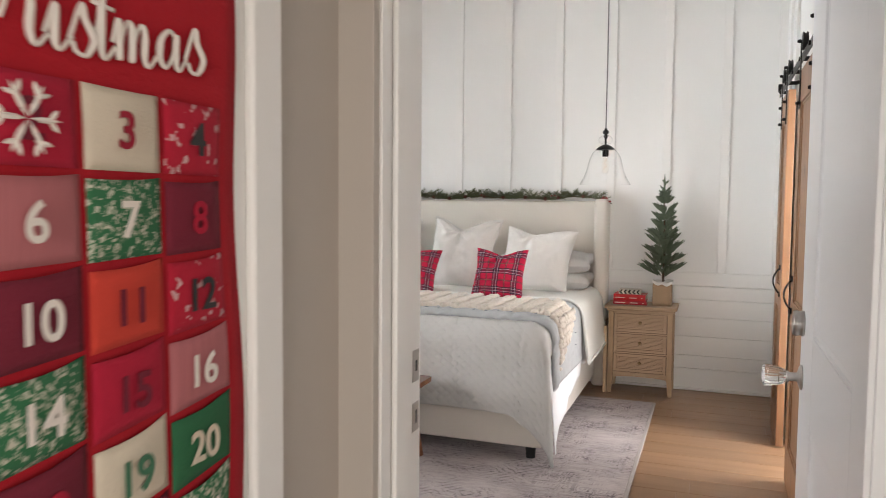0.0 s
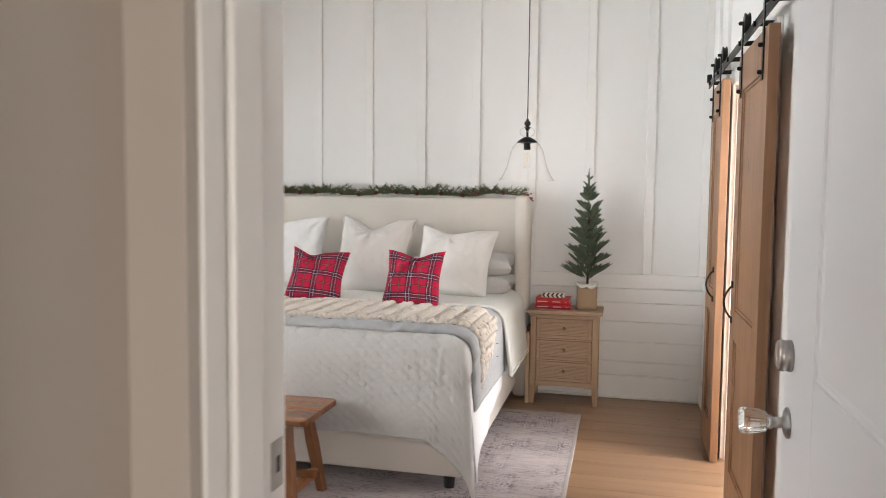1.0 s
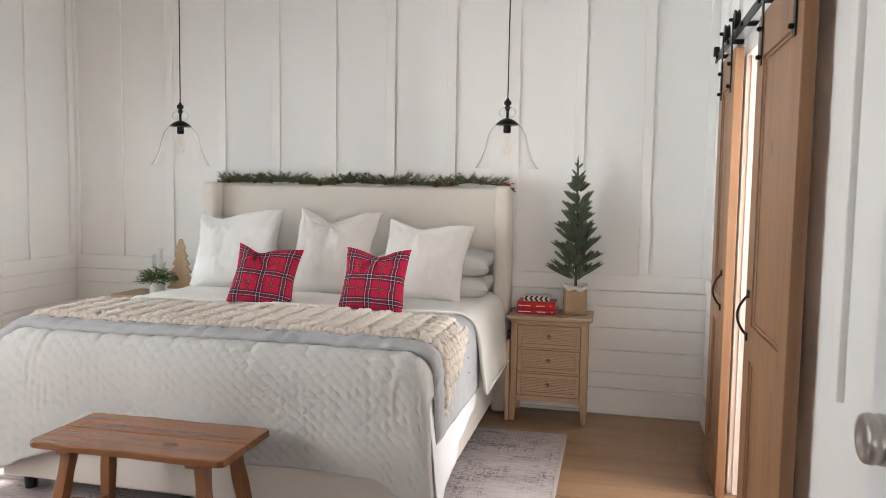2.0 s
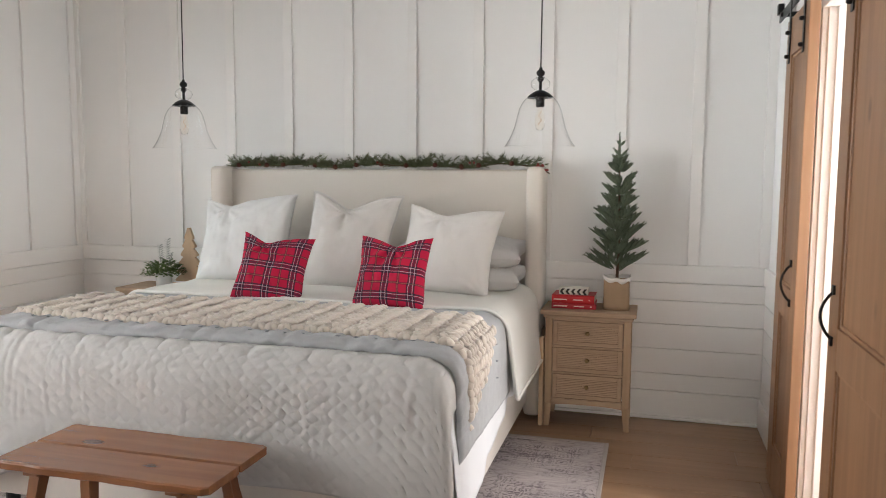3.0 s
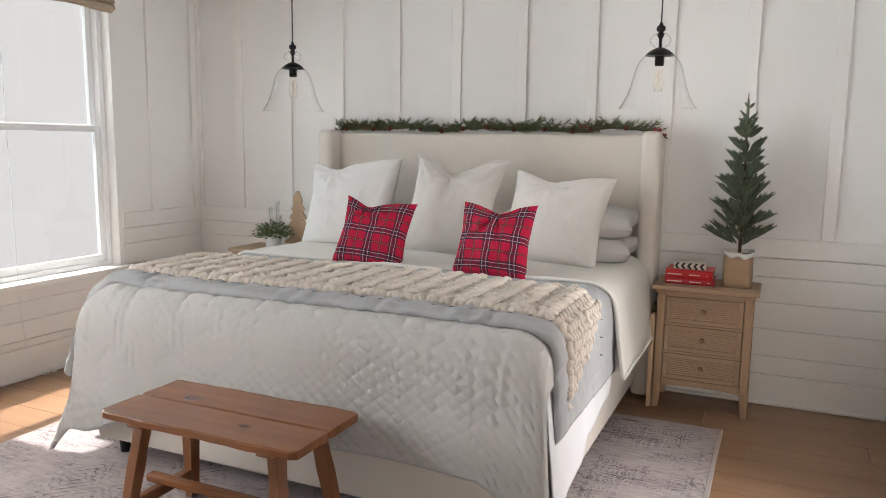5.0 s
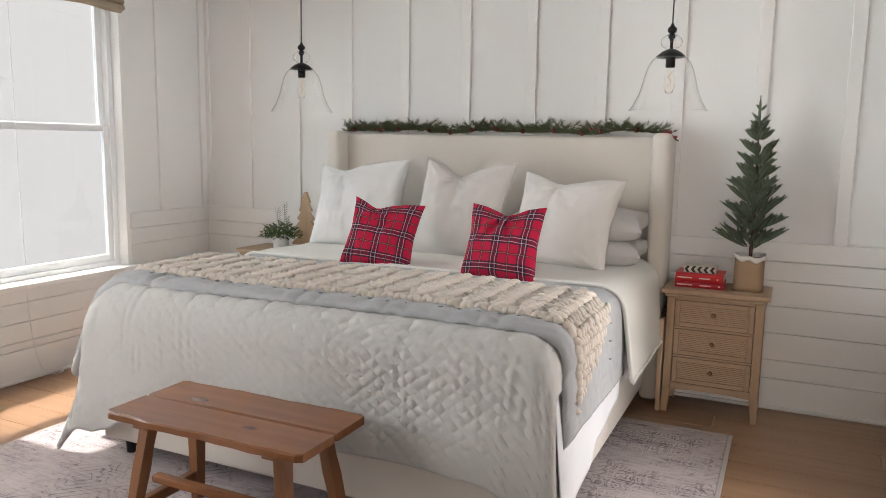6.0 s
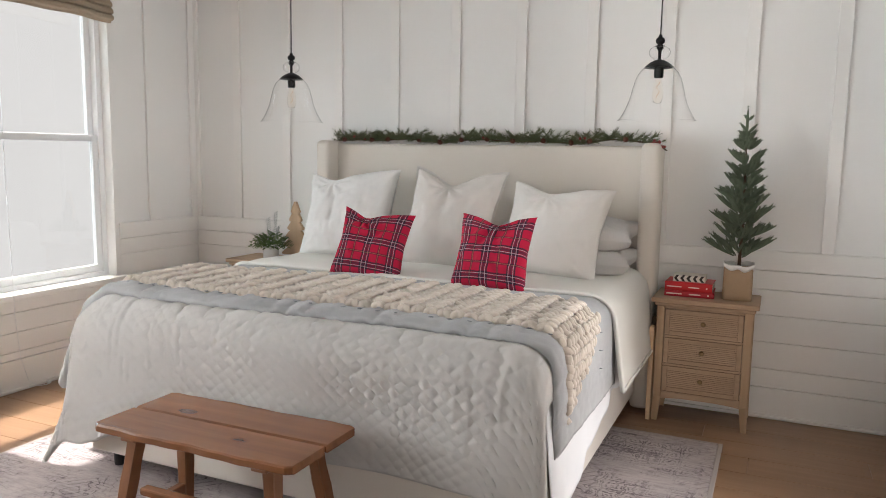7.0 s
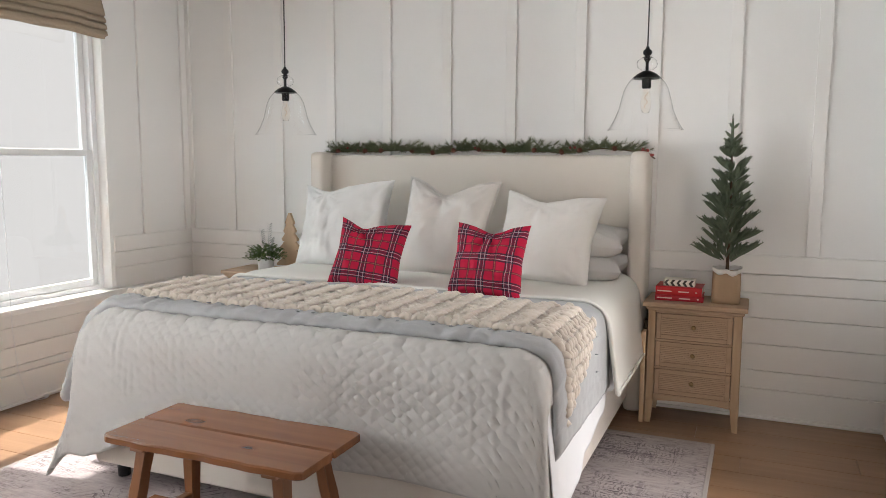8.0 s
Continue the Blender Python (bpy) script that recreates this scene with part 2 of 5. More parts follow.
SHAMG = mat("oat_linen_sham", (0.64, 0.60, 0.56), 0.9, vary=0.04, scale=5, bump=0.3, bump_scale=330, sheen=0.15)
PILLOWG = mat("grey_cotton", (0.58, 0.565, 0.55), 0.9, vary=0.03, scale=5, bump=0.2, bump_scale=300)
KNIT = mat("cream_wool", (0.66, 0.58, 0.50), 0.95, vary=0.07, scale=14, bump=0.5, bump_scale=160, sheen=0.4)
PLAID = tartan()
RUG = rug_material(-3.02, -0.065, 1.78, 5.425)
RUGEDGE = mat("rug_binding", (0.42, 0.37, 0.35), 0.95, vary=0.08, bump=0.3, bump_scale=250)
BLACK = mat("black_metal", (0.025, 0.024, 0.024), 0.42, 0.8, vary=0.15, scale=20)
BLACKP = mat("black_plastic", (0.02, 0.02, 0.022), 0.5, vary=0.1)
NICKEL = mat("satin_nickel", (0.46, 0.44, 0.42), 0.30, 1.0, vary=0.04, scale=20)
BRASS = mat("aged_brass", (0.30, 0.21, 0.11), 0.4, 0.9, vary=0.1, scale=30)
CLEAR = glass("clear_glass")
THIN = glass("thin_glass", ior=1.22)
PRESSED = glass("pressed_glass", (0.96, 0.97, 0.98), 0.08)
BULBG = glass("amber_glass", (1.0, 0.97, 0.93), ior=1.12)
VINYL = mat("white_vinyl", (0.82, 0.83, 0.84), 0.35, vary=0.01)
WOVEN = mat("woven_grass_shade", (0.40, 0.32, 0.235), 0.9, vary=0.30, scale=22, bump=0.6, bump_scale=110, stretch=(1, 0.04, 1))
PAPER = mat("kraft_paper", (0.38, 0.26, 0.16), 0.85, vary=0.08, scale=12, bump=0.3, bump_scale=70)
PAPERW = mat("white_lining", (0.78, 0.76, 0.72), 0.85, vary=0.05, bump=0.3)
SOIL = mat("dark_moss", (0.05, 0.045, 0.03), 0.95, vary=0.3, scale=40)
NEEDLE = mat("spruce_needles", (0.115, 0.145, 0.09), 0.75, vary=0.25, scale=25, bump=0.6, bump_scale=300)
GARL = mat("garland_needles", (0.14, 0.16, 0.08), 0.75, vary=0.4, scale=18)
BARK = mat("brown_twig", (0.10, 0.06, 0.035), 0.9, vary=0.2, scale=30)
CONE = mat("pine_cone", (0.14, 0.05, 0.03), 0.8, vary=0.25, scale=60, bump=0.5)
BERRY = mat("red_berry", (0.30, 0.03, 0.02), 0.3, vary=0.1)
LEAF = mat("green_leaf", (0.10, 0.17, 0.04), 0.5, vary=0.3, scale=30)
SAGE = mat("sage_leaf", (0.22, 0.26, 0.24), 0.6, vary=0.2, scale=30)
POT = mat("white_ceramic", (0.62, 0.61, 0.60), 0.4, vary=0.06, scale=20)
BOOKRED = mat("red_book_cloth", (0.50, 0.004, 0.010), 0.4, vary=0.06, scale=20)
BOOKRED2 = mat("crimson_book_cloth", (0.40, 0.005, 0.018), 0.4, vary=0.06, scale=20)
PAGES = mat("book_pages", (0.70, 0.66, 0.58), 0.9, vary=0.1, scale=8, stretch=(1, 1, 30))
INKW = mat("pale_foil", (0.72, 0.55, 0.5), 0.5, vary=0.02)
CHEVB = mat("chevron_black", (0.03, 0.025, 0.02), 0.6, vary=0.1)
CHEVW = mat("chevron_cream", (0.72, 0.68, 0.60), 0.6, vary=0.04)
FELT = mat("red_felt", (0.40, 0.004, 0.014), 0.95, vary=0.14, scale=9, bump=0.5, bump_scale=200)
BURG = mat("burgundy_cotton", (0.17, 0.012, 0.03), 0.95, vary=0.1, scale=20, bump=0.4, bump_scale=250)
CRIM = mat("crimson_cotton", (0.42, 0.008, 0.035), 0.95, vary=0.1, scale=20, bump=0.4, bump_scale=250)
ORAN = mat("orange_red_cotton", (0.58, 0.05, 0.03), 0.95, vary=0.1, scale=20, bump=0.4, bump_scale=250)
CREAMC = mat("cream_cotton", (0.66, 0.58, 0.46), 0.95, vary=0.07, scale=20, bump=0.4, bump_scale=250)
GREENC = mat("green_cotton", (0.025, 0.13, 0.055), 0.95, vary=0.15, scale=20, bump=0.4, bump_scale=250)
STRIPE = mat("red_ticking", (0.45, 0.15, 0.16), 0.95, vary=0.3, scale=30, bump=0.4, bump_scale=120, stretch=(1, 14, 0.1))
THREADW = mat("white_stitching", (0.78, 0.72, 0.66), 0.9, vary=0.05, bump=0.4)
THREADR = mat("red_stitching", (0.30, 0.01, 0.03), 0.9, vary=0.1)
THREADG = mat("green_stitching", (0.05, 0.16, 0.09), 0.9, vary=0.1)


# ---- building helpers ----
def part(name, bm, material, parent, label="", smooth=False, kind=""):
    """Links a bmesh as one mesh object under a thing or a part."""
    me = bpy.data.meshes.new(name)
    bmesh.ops.recalc_face_normals(bm, faces=bm.faces)
    bm.to_mesh(me)
    bm.free()
    if smooth:
        for f in me.polygons:
            f.use_smooth = True
    me.materials.append(material)
    ob = new(name, me)
    ob.parent = parent
    return tagged(ob, label=label, kind=kind)


def thing(name, at, label, category, group="", kind="", rz=0.0):
    ob = new(name)
    ob.empty_display_size = 0.1
    ob.location, ob.rotation_euler = at, (0, 0, radians(rz))
    return tagged(ob, label, category, group, kind)


def box(x0, x1, y0, y1, z0, z1, bevel=0.0, seg=2, bm=None):
    bm = bm or bmesh.new()
    v = [bm.verts.new((x, y, z)) for x in (x0, x1) for y in (y0, y1) for z in (z0, z1)]
    fs = [bm.faces.new([v[i] for i in f]) for f in ((0, 1, 3, 2), (4, 6, 7, 5), (0, 4, 5, 1), (2, 3, 7, 6), (0, 2, 6, 4), (1, 5, 7, 3))]
    if bevel:
        es = list({e for f in fs for e in f.edges})
        bmesh.ops.bevel(bm, geom=es, offset=bevel, segments=seg, affect="EDGES", profile=0.5)
    return bm


def wall_with_hole(axis, a0, a1, b0, b1, u0, u1, holes):
    """A wall slab: thickness a0..a1 along the axis (0 x, 1 y), b0..b1 along the other, height u0..u1; holes (b0, b1, u0, u1) go through it."""
    bm = bmesh.new()
    bs = sorted({b0, b1, *[h[0] for h in holes], *[h[1] for h in holes]})
    us = sorted({u0, u1, *[h[2] for h in holes], *[h[3] for h in holes]})

    def solid(i, j):
        if not (0 <= i < len(bs) - 1 and 0 <= j < len(us) - 1):
            return False
        b, u = (bs[i] + bs[i + 1]) / 2, (us[j] + us[j + 1]) / 2
        return not any(h[0] < b < h[1] and h[2] < u < h[3] for h in holes)

    cache = {}

    def vert(a, i, j):
        key = (a, i, j)
        if key not in cache:
            cache[key] = bm.verts.new((a, bs[i], us[j]) if axis == 0 else (bs[i], a, us[j]))
        return cache[key]

    for i in range(len(bs) - 1):
        for j in range(len(us) - 1):
            if not solid(i, j):
                continue
            for a in (a0, a1):
                bm.faces.new([vert(a, i, j), vert(a, i + 1, j), vert(a, i + 1, j + 1), vert(a, i, j + 1)])
            for (di, dj), (p, q) in {(-1, 0): ((0, 0), (0, 1)), (1, 0): ((1, 0), (1, 1)), (0, -1): ((0, 0), (1, 0)), (0, 1): ((0, 1), (1, 1))}.items():
                if not solid(i + di, j + dj):
                    bm.faces.new([vert(a0, i + p[0], j + p[1]), vert(a0, i + q[0], j + q[1]), vert(a1, i + q[0], j + q[1]), vert(a1, i + p[0], j + p[1])])
    return bm


def lathe(profile, n=24, bm=None, at=(0, 0, 0)):
    """A turned body from (radius, height) pairs."""
    bm = bm or bmesh.new()
    rings = []
    for r, z in profile:
        if r < 1e-5:
            rings.append([bm.verts.new((at[0], at[1], at[2] + z))])
        else:
            rings.append([bm.verts.new((at[0] + r * math.cos(2 * math.pi * k / n), at[1] + r * math.sin(2 * math.pi * k / n), at[2] + z)) for k in range(n)])
    for a, b in zip(rings, rings[1:]):
        for k in range(n):
            q = [a[k % len(a)], a[(k + 1) % len(a)], b[(k + 1) % len(b)], b[k % len(b)]]
            u = list(dict.fromkeys(q))
            if len(u) > 2:
                bm.faces.new(u)
    return bm


def tube(points, radius, n=8, bm=None, taper=None):
    """A round bar along points."""
    bm = bm or bmesh.new()
    pts = [Vector(p) for p in points]
    rings = []
    for i, p in enumerate(pts):
        d = (pts[min(i + 1, len(pts) - 1)] - pts[max(i - 1, 0)]).normalized()
        s = d.orthogonal().normalized() if i == 0 else (s - d * s.dot(d)).normalized()
        t = d.cross(s)
        r = radius * (taper[i] if taper else 1)
        rings.append([bm.verts.new(p + r * (math.cos(2 * math.pi * k / n) * s + math.sin(2 * math.pi * k / n) * t)) for k in range(n)])
    for a, b in zip(rings, rings[1:]):
        for k in range(n):
            bm.faces.new([a[k], a[(k + 1) % n], b[(k + 1) % n], b[k]])
    bm.faces.new(rings[0][::-1])
    bm.faces.new(rings[-1])
    return bm


def sheet(f, us, vs, thick=0.0, bm=None):
    """A cloth from a function of (u, v) to a place; thick gives it a second side."""
    bm = bm or bmesh.new()
    g = [[Vector(f(u, v)) for v in vs] for u in us]
    top = [[bm.verts.new(p) for p in row] for row in g]
    nu, nv = len(us), len(vs)
    for i in range(nu - 1):
        for j in range(nv - 1):
            bm.faces.new([top[i][j], top[i + 1][j], top[i + 1][j + 1], top[i][j + 1]])
    if thick:
        low = []
        for i in range(nu):
            row = []
            for j in range(nv):
                du = g[min(i + 1, nu - 1)][j] - g[max(i - 1, 0)][j]
                dv = g[i][min(j + 1, nv - 1)] - g[i][max(j - 1, 0)]
                nn = du.cross(dv).normalized()
                row.append(bm.verts.new(g[i][j] - nn * thick))
            low.append(row)
        for i in range(nu - 1):
            for j in range(nv - 1):
                bm.faces.new([low[i][j], low[i][j + 1], low[i + 1][j + 1], low[i + 1][j]])
        for i in range(nu - 1):
            bm.faces.new([top[i][0], low[i][0], low[i + 1][0], top[i + 1][0]])
            bm.faces.new([top[i][-1], top[i + 1][-1], low[i + 1][-1], low[i][-1]])
        for j in range(nv - 1):
            bm.faces.new([top[0][j], top[0][j + 1], low[0][j + 1], low[0][j]])
            bm.faces.new([top[-1][j], low[-1][j], low[-1][j + 1], top[-1][j + 1]])
    return bm


def steps(a, b, n):
    return [a + (b - a) * k / n for k in range(n + 1)]


def blob(bm, centre, axis, length, r, n=6, rings=4):
    """A spindle: a stitch, a bud or a needle tip."""
    c, d = Vector(centre), Vector(axis).normalized()
    s = d.orthogonal().normalized()
    t = d.cross(s)
    a, b = bm.verts.new(c - d * length / 2), bm.verts.new(c + d * length / 2)
    prev = None
    for k in range(1, rings):
        f = k / rings
        rr = r * math.sin(math.pi * f) ** 0.6
        ring = [bm.verts.new(c + d * length * (f - 0.5) + rr * (math.cos(2 * math.pi * j / n) * s + math.sin(2 * math.pi * j / n) * t)) for j in range(n)]
        for j in range(n):
            if prev is None:
                bm.faces.new([a, ring[(j + 1) % n], ring[j]])
            else:
                bm.faces.new([prev[j], prev[(j + 1) % n], ring[(j + 1) % n], ring[j]])
        prev = ring
    for j in range(n):
        bm.faces.new([prev[j], prev[(j + 1) % n], b])


# ---- structure ----
def structure(name, bm, material, label, category="wall"):
    ob = part(name, bm, material, None)
    return tagged(ob, label, category, kind="structure")


XW, XE, YS, YN, TOP = -3.80, 0.745, 1.31, 5.97, 3.30
XJ = -0.235
wall_north = structure("wall_north", wall_with_hole(1, YN, YN + 0.15, XW - 0.15, XE + 0.15, 0, TOP, []), WALL,
                       "white painted bedroom wall with battens above shiplap boards")
wall_west = structure("wall_west", wall_with_hole(0, XW - 0.15, XW, YS - 0.17, YN, 0, TOP, [(2.05, 3.40, 0.56, 2.42), (3.78, 5.205, 0.56, 2.42)]), WALL,
                      "white painted panelled wall with a tall window")
wall_east = structure("wall_east", wall_with_hole(0, XE, XE + 0.12, YS, YN, 0, TOP, [(3.72, 4.80, -0.01, 2.05)]), WALL,
                      "white painted wall with a doorway behind barn doors")
wall_south = structure("wall_south", wall_with_hole(1, YS - 0.17, YS, XW, 1.30, 0, TOP, [(XJ - 0.02, 0.60, -0.01, 2.07)]), HALL,
                       "greige painted hall wall around the bedroom doorway")
lining = structure("wall_lining", wall_with_hole(1, YS, YS + 0.006, XW, XE, 0, TOP, [(XJ - 0.02, 0.60, -0.01, 2.07)]), WALL,
                   "white painted bedroom side of the doorway wall")
structure("ceiling", box(XW - 0.15, 2.9, -1.8, YN + 0.15, TOP, TOP + 0.1), CEIL, "plain white painted ceiling", "ceiling")
floor = structure("floor", box(XW - 0.15, 2.9, -1.8, YN + 0.15, -0.12, -0.012), OAK, "light oak plank floor with a satin finish", "floor")
structure("hall_wall_west", box(-0.45, -0.30, -1.8, YS - 0.17, 0, TOP), HALL, "greige painted hall wall with a white side door")
# the hole in this unseen wall only makes room for the hall's added fill
structure("hall_wall_east", wall_with_hole(0, 1.30, 1.42, -1.8, YS, 0, TOP, [(-0.75, 0.05, 0.75, 2.15)]), HALL, "greige painted hall wall")
# unseen end wall; its opening is assumed, cut for the warm fill lamp
structure("hall_wall_south", wall_with_hole(1, -1.8, -1.65, -0.30, 1.30, 0, TOP, [(0.10, 1.00, -0.01, 2.10)]), HALL, "greige painted hall end wall, unseen, with a hole for added light")
structure("bathroom_wall_north", box(XE + 0.12, 2.6, 5.2, 5.32, 0, TOP), WALL, "white bathroom wall")
structure("bathroom_wall_south", box(XE + 0.12, 2.6, 3.0, 3.12, 0, TOP), WALL, "white bathroom wall")
structure("bathroom_wall_east", wall_with_hole(0, 2.5, 2.6, 3.12, 5.2, 0, TOP, [(3.5, 5.0, 0.7, 2.2)]), WALL, "white bathroom wall with a window opening")

structure("backdrop", box(-9.1, -9.0, -8, 20, -1.5, 6.0), glow, "plain bright distance beyond the bedroom windows", "backdrop")

# battens, rail, shiplap and baseboard of the bed wall
for k in range(10):
    xc = -3.408 + 0.4172 * k
    part("batten", box(xc - 0.031, xc + 0.031, YN - 0.015, YN, 0.899, TOP, 0.002, 1), TRIM, wall_north)
for x0, x1 in ((XW, XW + 0.05), (XE - 0.05, XE)):
    part("batten", box(x0, x1, YN - 0.019, YN, 0.899, TOP, 0.002, 1), TRIM, wall_north)
part("rail", box(XW, XE, YN - 0.024, YN, 0.80, 0.899, 0.002, 1), TRIM, wall_north)
cuts = [0.165, 0.266, 0.412, 0.557, 0.694, 0.796]
for a, b in zip(cuts, cuts[1:]):
    part("board", box(XW, XE, YN - 0.013, YN, a + 0.0014, b - 0.0014, 0.002, 1), TRIM, wall_north)
base = structure("baseboard", box(XW, XE, YN - 0.026, YN, 0, 0.165, 0.004, 2), TRIM, "tall white painted baseboard", "baseboard")
part("shoe_moulding", box(XW, XE, YN - 0.042, YN - 0.026, 0, 0.02, 0.006, 2), TRIM, base)

# the same on the window wall
for yc in (5.53, 3.54, 1.42):
    part("batten", box(XW, XW + 0.019, yc - 0.031, yc + 0.031, 0.899, TOP, 0.002, 1), TRIM, wall_west)
part("batten", box(XW, XW + 0.019, YN - 0.07, YN - 0.019, 0.899, TOP, 0.002, 1), TRIM, wall_west)
for y0, y1 in ((5.235, YN - 0.024), (3.45, 3.66)):
    part("rail", box(XW, XW + 0.024, y0, y1, 0.80, 0.899, 0.002, 1), TRIM, wall_west)
    for a, b in zip(cuts, cuts[1:]):
        if b > 0.5:
            part("board", box(XW, XW + 0.013, y0, y1 + 0.01, a + 0.0014, b - 0.0014, 0.002, 1), TRIM, wall_west)
for a, b in ((0.18, 0.225), (0.225, 0.336), (0.336, 0.45)):
    part("board", box(XW, XW + 0.013, YS, YN - 0.013, a + 0.0014, b - 0.0014, 0.002, 1), TRIM, wall_west)
base = structure("baseboard", box(XW, XW + 0.026, YS, YN - 0.026, 0, 0.18, 0.004, 2), TRIM, "tall white painted baseboard", "baseboard")
part("shoe_moulding", box(XW + 0.026, XW + 0.042, YS, YN - 0.042, 0, 0.02, 0.006, 2), TRIM, base)
# east wall
for y0, y1 in ((4.89, YN - 0.026), (YS, 3.63)):
    base = structure("baseboard", box(XE - 0.026, XE, y0, y1, 0, 0.165, 0.004, 2), TRIM, "tall white painted baseboard", "baseboard")
for yc in (5.55, 5.14, 3.2, 2.8, 2.4):
    part("batten", box(XE - 0.019, XE, yc - 0.031, yc + 0.031, 0.899, TOP, 0.002, 1), TRIM, wall_east)
part("rail", box(XE - 0.024, XE, 4.89, YN - 0.024, 0.80, 0.899, 0.002, 1), TRIM, wall_east)
for a, b in zip(cuts, cuts[1:]):
    part("board", box(XE - 0.013, XE, 4.89, YN - 0.013, a + 0.0014, b - 0.0014, 0.002, 1), TRIM, wall_east)
# casing of the opening behind the barn doors
trim = structure("trim", box(XE - 0.02, XE, 3.63, 3.72, 0, 2.14, 0.003), TRIM, "white painted casing of the bathroom doorway", "door casing")
part("casing", box(XE - 0.02, XE, 4.80, 4.89, 0, 2.14, 0.003), TRIM, trim)
part("casing", box(XE - 0.02, XE, 3.72, 4.80, 2.05, 2.14, 0.003), TRIM, trim)
part("jamb", box(XE, XE + 0.12, 4.785, 4.80, 0, 2.05, 0.002), TRIM, trim)
part("stop", box(XE + 0.03, XE + 0.07, 4.77, 4.785, 0, 2.05, 0.003), TRIM, trim)


# windows
def window(name, y0, y1):
    """A vinyl sash window in the west wall with a stool and casings."""
    w = thing(name, (XW, (y0 + y1) / 2, 0.56), "white vinyl sash window, glaringly bright outside", "window", kind="structure")
    h = (y1 - y0) / 2
    z1 = 1.86
    x = -0.10
    for a, b, c, d, nm in ((-h, -h + 0.035, 0, z1, "jamb"), (h - 0.035, h, 0, z1, "jamb"), (-h + 0.035, h - 0.035, z1 - 0.035, z1, "head"), (-h + 0.035, h - 0.035, 0, 0.03, "bottom_frame")):
        part(nm, box(x - 0.04, x + 0.04, a, b, c, d, 0.003), VINYL, w)
    for nm, xs, za, zb in (("lower_sash", x + 0.012, 0.03, 0.90), ("upper_sash", x - 0.022, 0.86, z1 - 0.035)):
        sash = part(nm, box(xs - 0.015, xs + 0.015, -h + 0.035, -h + 0.075, za, zb, 0.003), VINYL, w)
        part("stile", box(xs - 0.015, xs + 0.015, h - 0.075, h - 0.035, za, zb, 0.003), VINYL, sash)
        part("rail", box(xs - 0.0149, xs + 0.0149, -h + 0.075, h - 0.075, za, za + 0.045, 0.003), VINYL, sash)
        part("rail", box(xs - 0.0149, xs + 0.0149, -h + 0.075, h - 0.075, zb - 0.04, zb, 0.003), VINYL, sash)
        pane = part("pane", box(xs - 0.002, xs + 0.002, -h + 0.075, h - 0.075, za + 0.045, zb - 0.04), CLEAR, sash)
        pane.visible_shadow = False
    return w


window("window_1", 3.78, 5.205)
# assumed window out of view, put here to let in the added daylight
window("assumed_window_2", 2.05, 3.40)
sill = structure("window_sill", box(XW - 0.06, XW + 0.055, 3.65, 5.27, 0.525, 0.558, 0.006, 3), TRIM, "white painted window stool and apron", "window sill")
part("apron", box(XW, XW + 0.022, 3.68, 5.22, 0.452, 0.525, 0.003), TRIM, sill)
trim = structure("trim", box(XW, XW + 0.012, 5.205, 5.235, 0.56, 2.52, 0.003), TRIM, "white painted window casing", "window casing")
part("casing", box(XW, XW + 0.022, 3.668, 3.78, 0.56, 2.52, 0.003), TRIM, trim)
part("casing", box(XW, XW + 0.0121, 3.78, 5.205, 2.42, 2.52, 0.003), TRIM, trim)


def roman_shade(y0, y1):
    s = thing("roman_shade", (XW + 0.03, (y0 + y1) / 2, 2.16), "brown woven grass roman shade, drawn up in folds", "window shade", "woven shades")
    h = (y1 - y0) / 2
    prof = [(0.0, 0.5), (0.005, 0.26), (0.03, 0.19), (0.042, 0.15), (0.045, 0.135), (0.026, 0.126), (0.046, 0.112), (0.052, 0.095), (0.032, 0.086), (0.052, 0.07), (0.058, 0.052), (0.036, 0.044), (0.056, 0.03), (0.06, 0.014), (0.038, 0.006), (0.03, -0.006), (0.01, 0.0), (0.005, 0.05)]

    def f(u, v):
        i = min(int(v), len(prof) - 2)
        a, b, k = prof[i], prof[i + 1], v - i
        sag = 0.006 * math.sin(5 * u) + 0.003 * math.sin(17 * u)
        return (a[0] + (b[0] - a[0]) * k, u, a[1] + (b[1] - a[1]) * k + (sag if i > 1 else 0))
    part("fabric", sheet(f, steps(-h, h, 60), steps(0, len(prof) - 1, 68), 0.004), WOVEN, s, smooth=True)
    part("headrail", box(-0.02, 0.03, -h, h, 0.5, 0.54, 0.003), WOVEN, s)
    return s


roman_shade(3.74, 5.19)

# bedroom doorway: jamb with stop and strike plate, casings, and the open door
jamb = structure("door_frame", box(XJ - 0.02, XJ, 1.16, 1.345, 0, 2.05, 0.002), TRIM, "white painted door frame with profiled casing", "door frame")
part("door_stop", box(XJ, XJ + 0.012, 1.206, 1.268, 0, 2.03, 0.004), TRIM, jamb)
part("bead", box(XJ, XJ + 0.005, 1.158, 1.196, 0, 2.03, 0.002), TRIM, jamb)
part("casing_edge", box(XJ - 0.07, XJ - 0.001, 1.137, 1.16, 0, 2.12, 0.002), HALL, jamb)
part("casing", box(XJ - 0.09, XJ - 0.02, 1.316, 1.344, 0, 2.13, 0.003), TRIM, jamb)
part("jamb", box(0.58, 0.60, 1.118, 1.332, 0, 2.05, 0.002), TRIM, jamb)
part("head", box(XJ - 0.02, 0.60, 1.118, 1.332, 2.05, 2.07, 0.002), TRIM, jamb)
part("casing", box(XJ - 0.09, 0.67, 1.316, 1.3305, 2.06, 2.13, 0.003), TRIM, jamb)
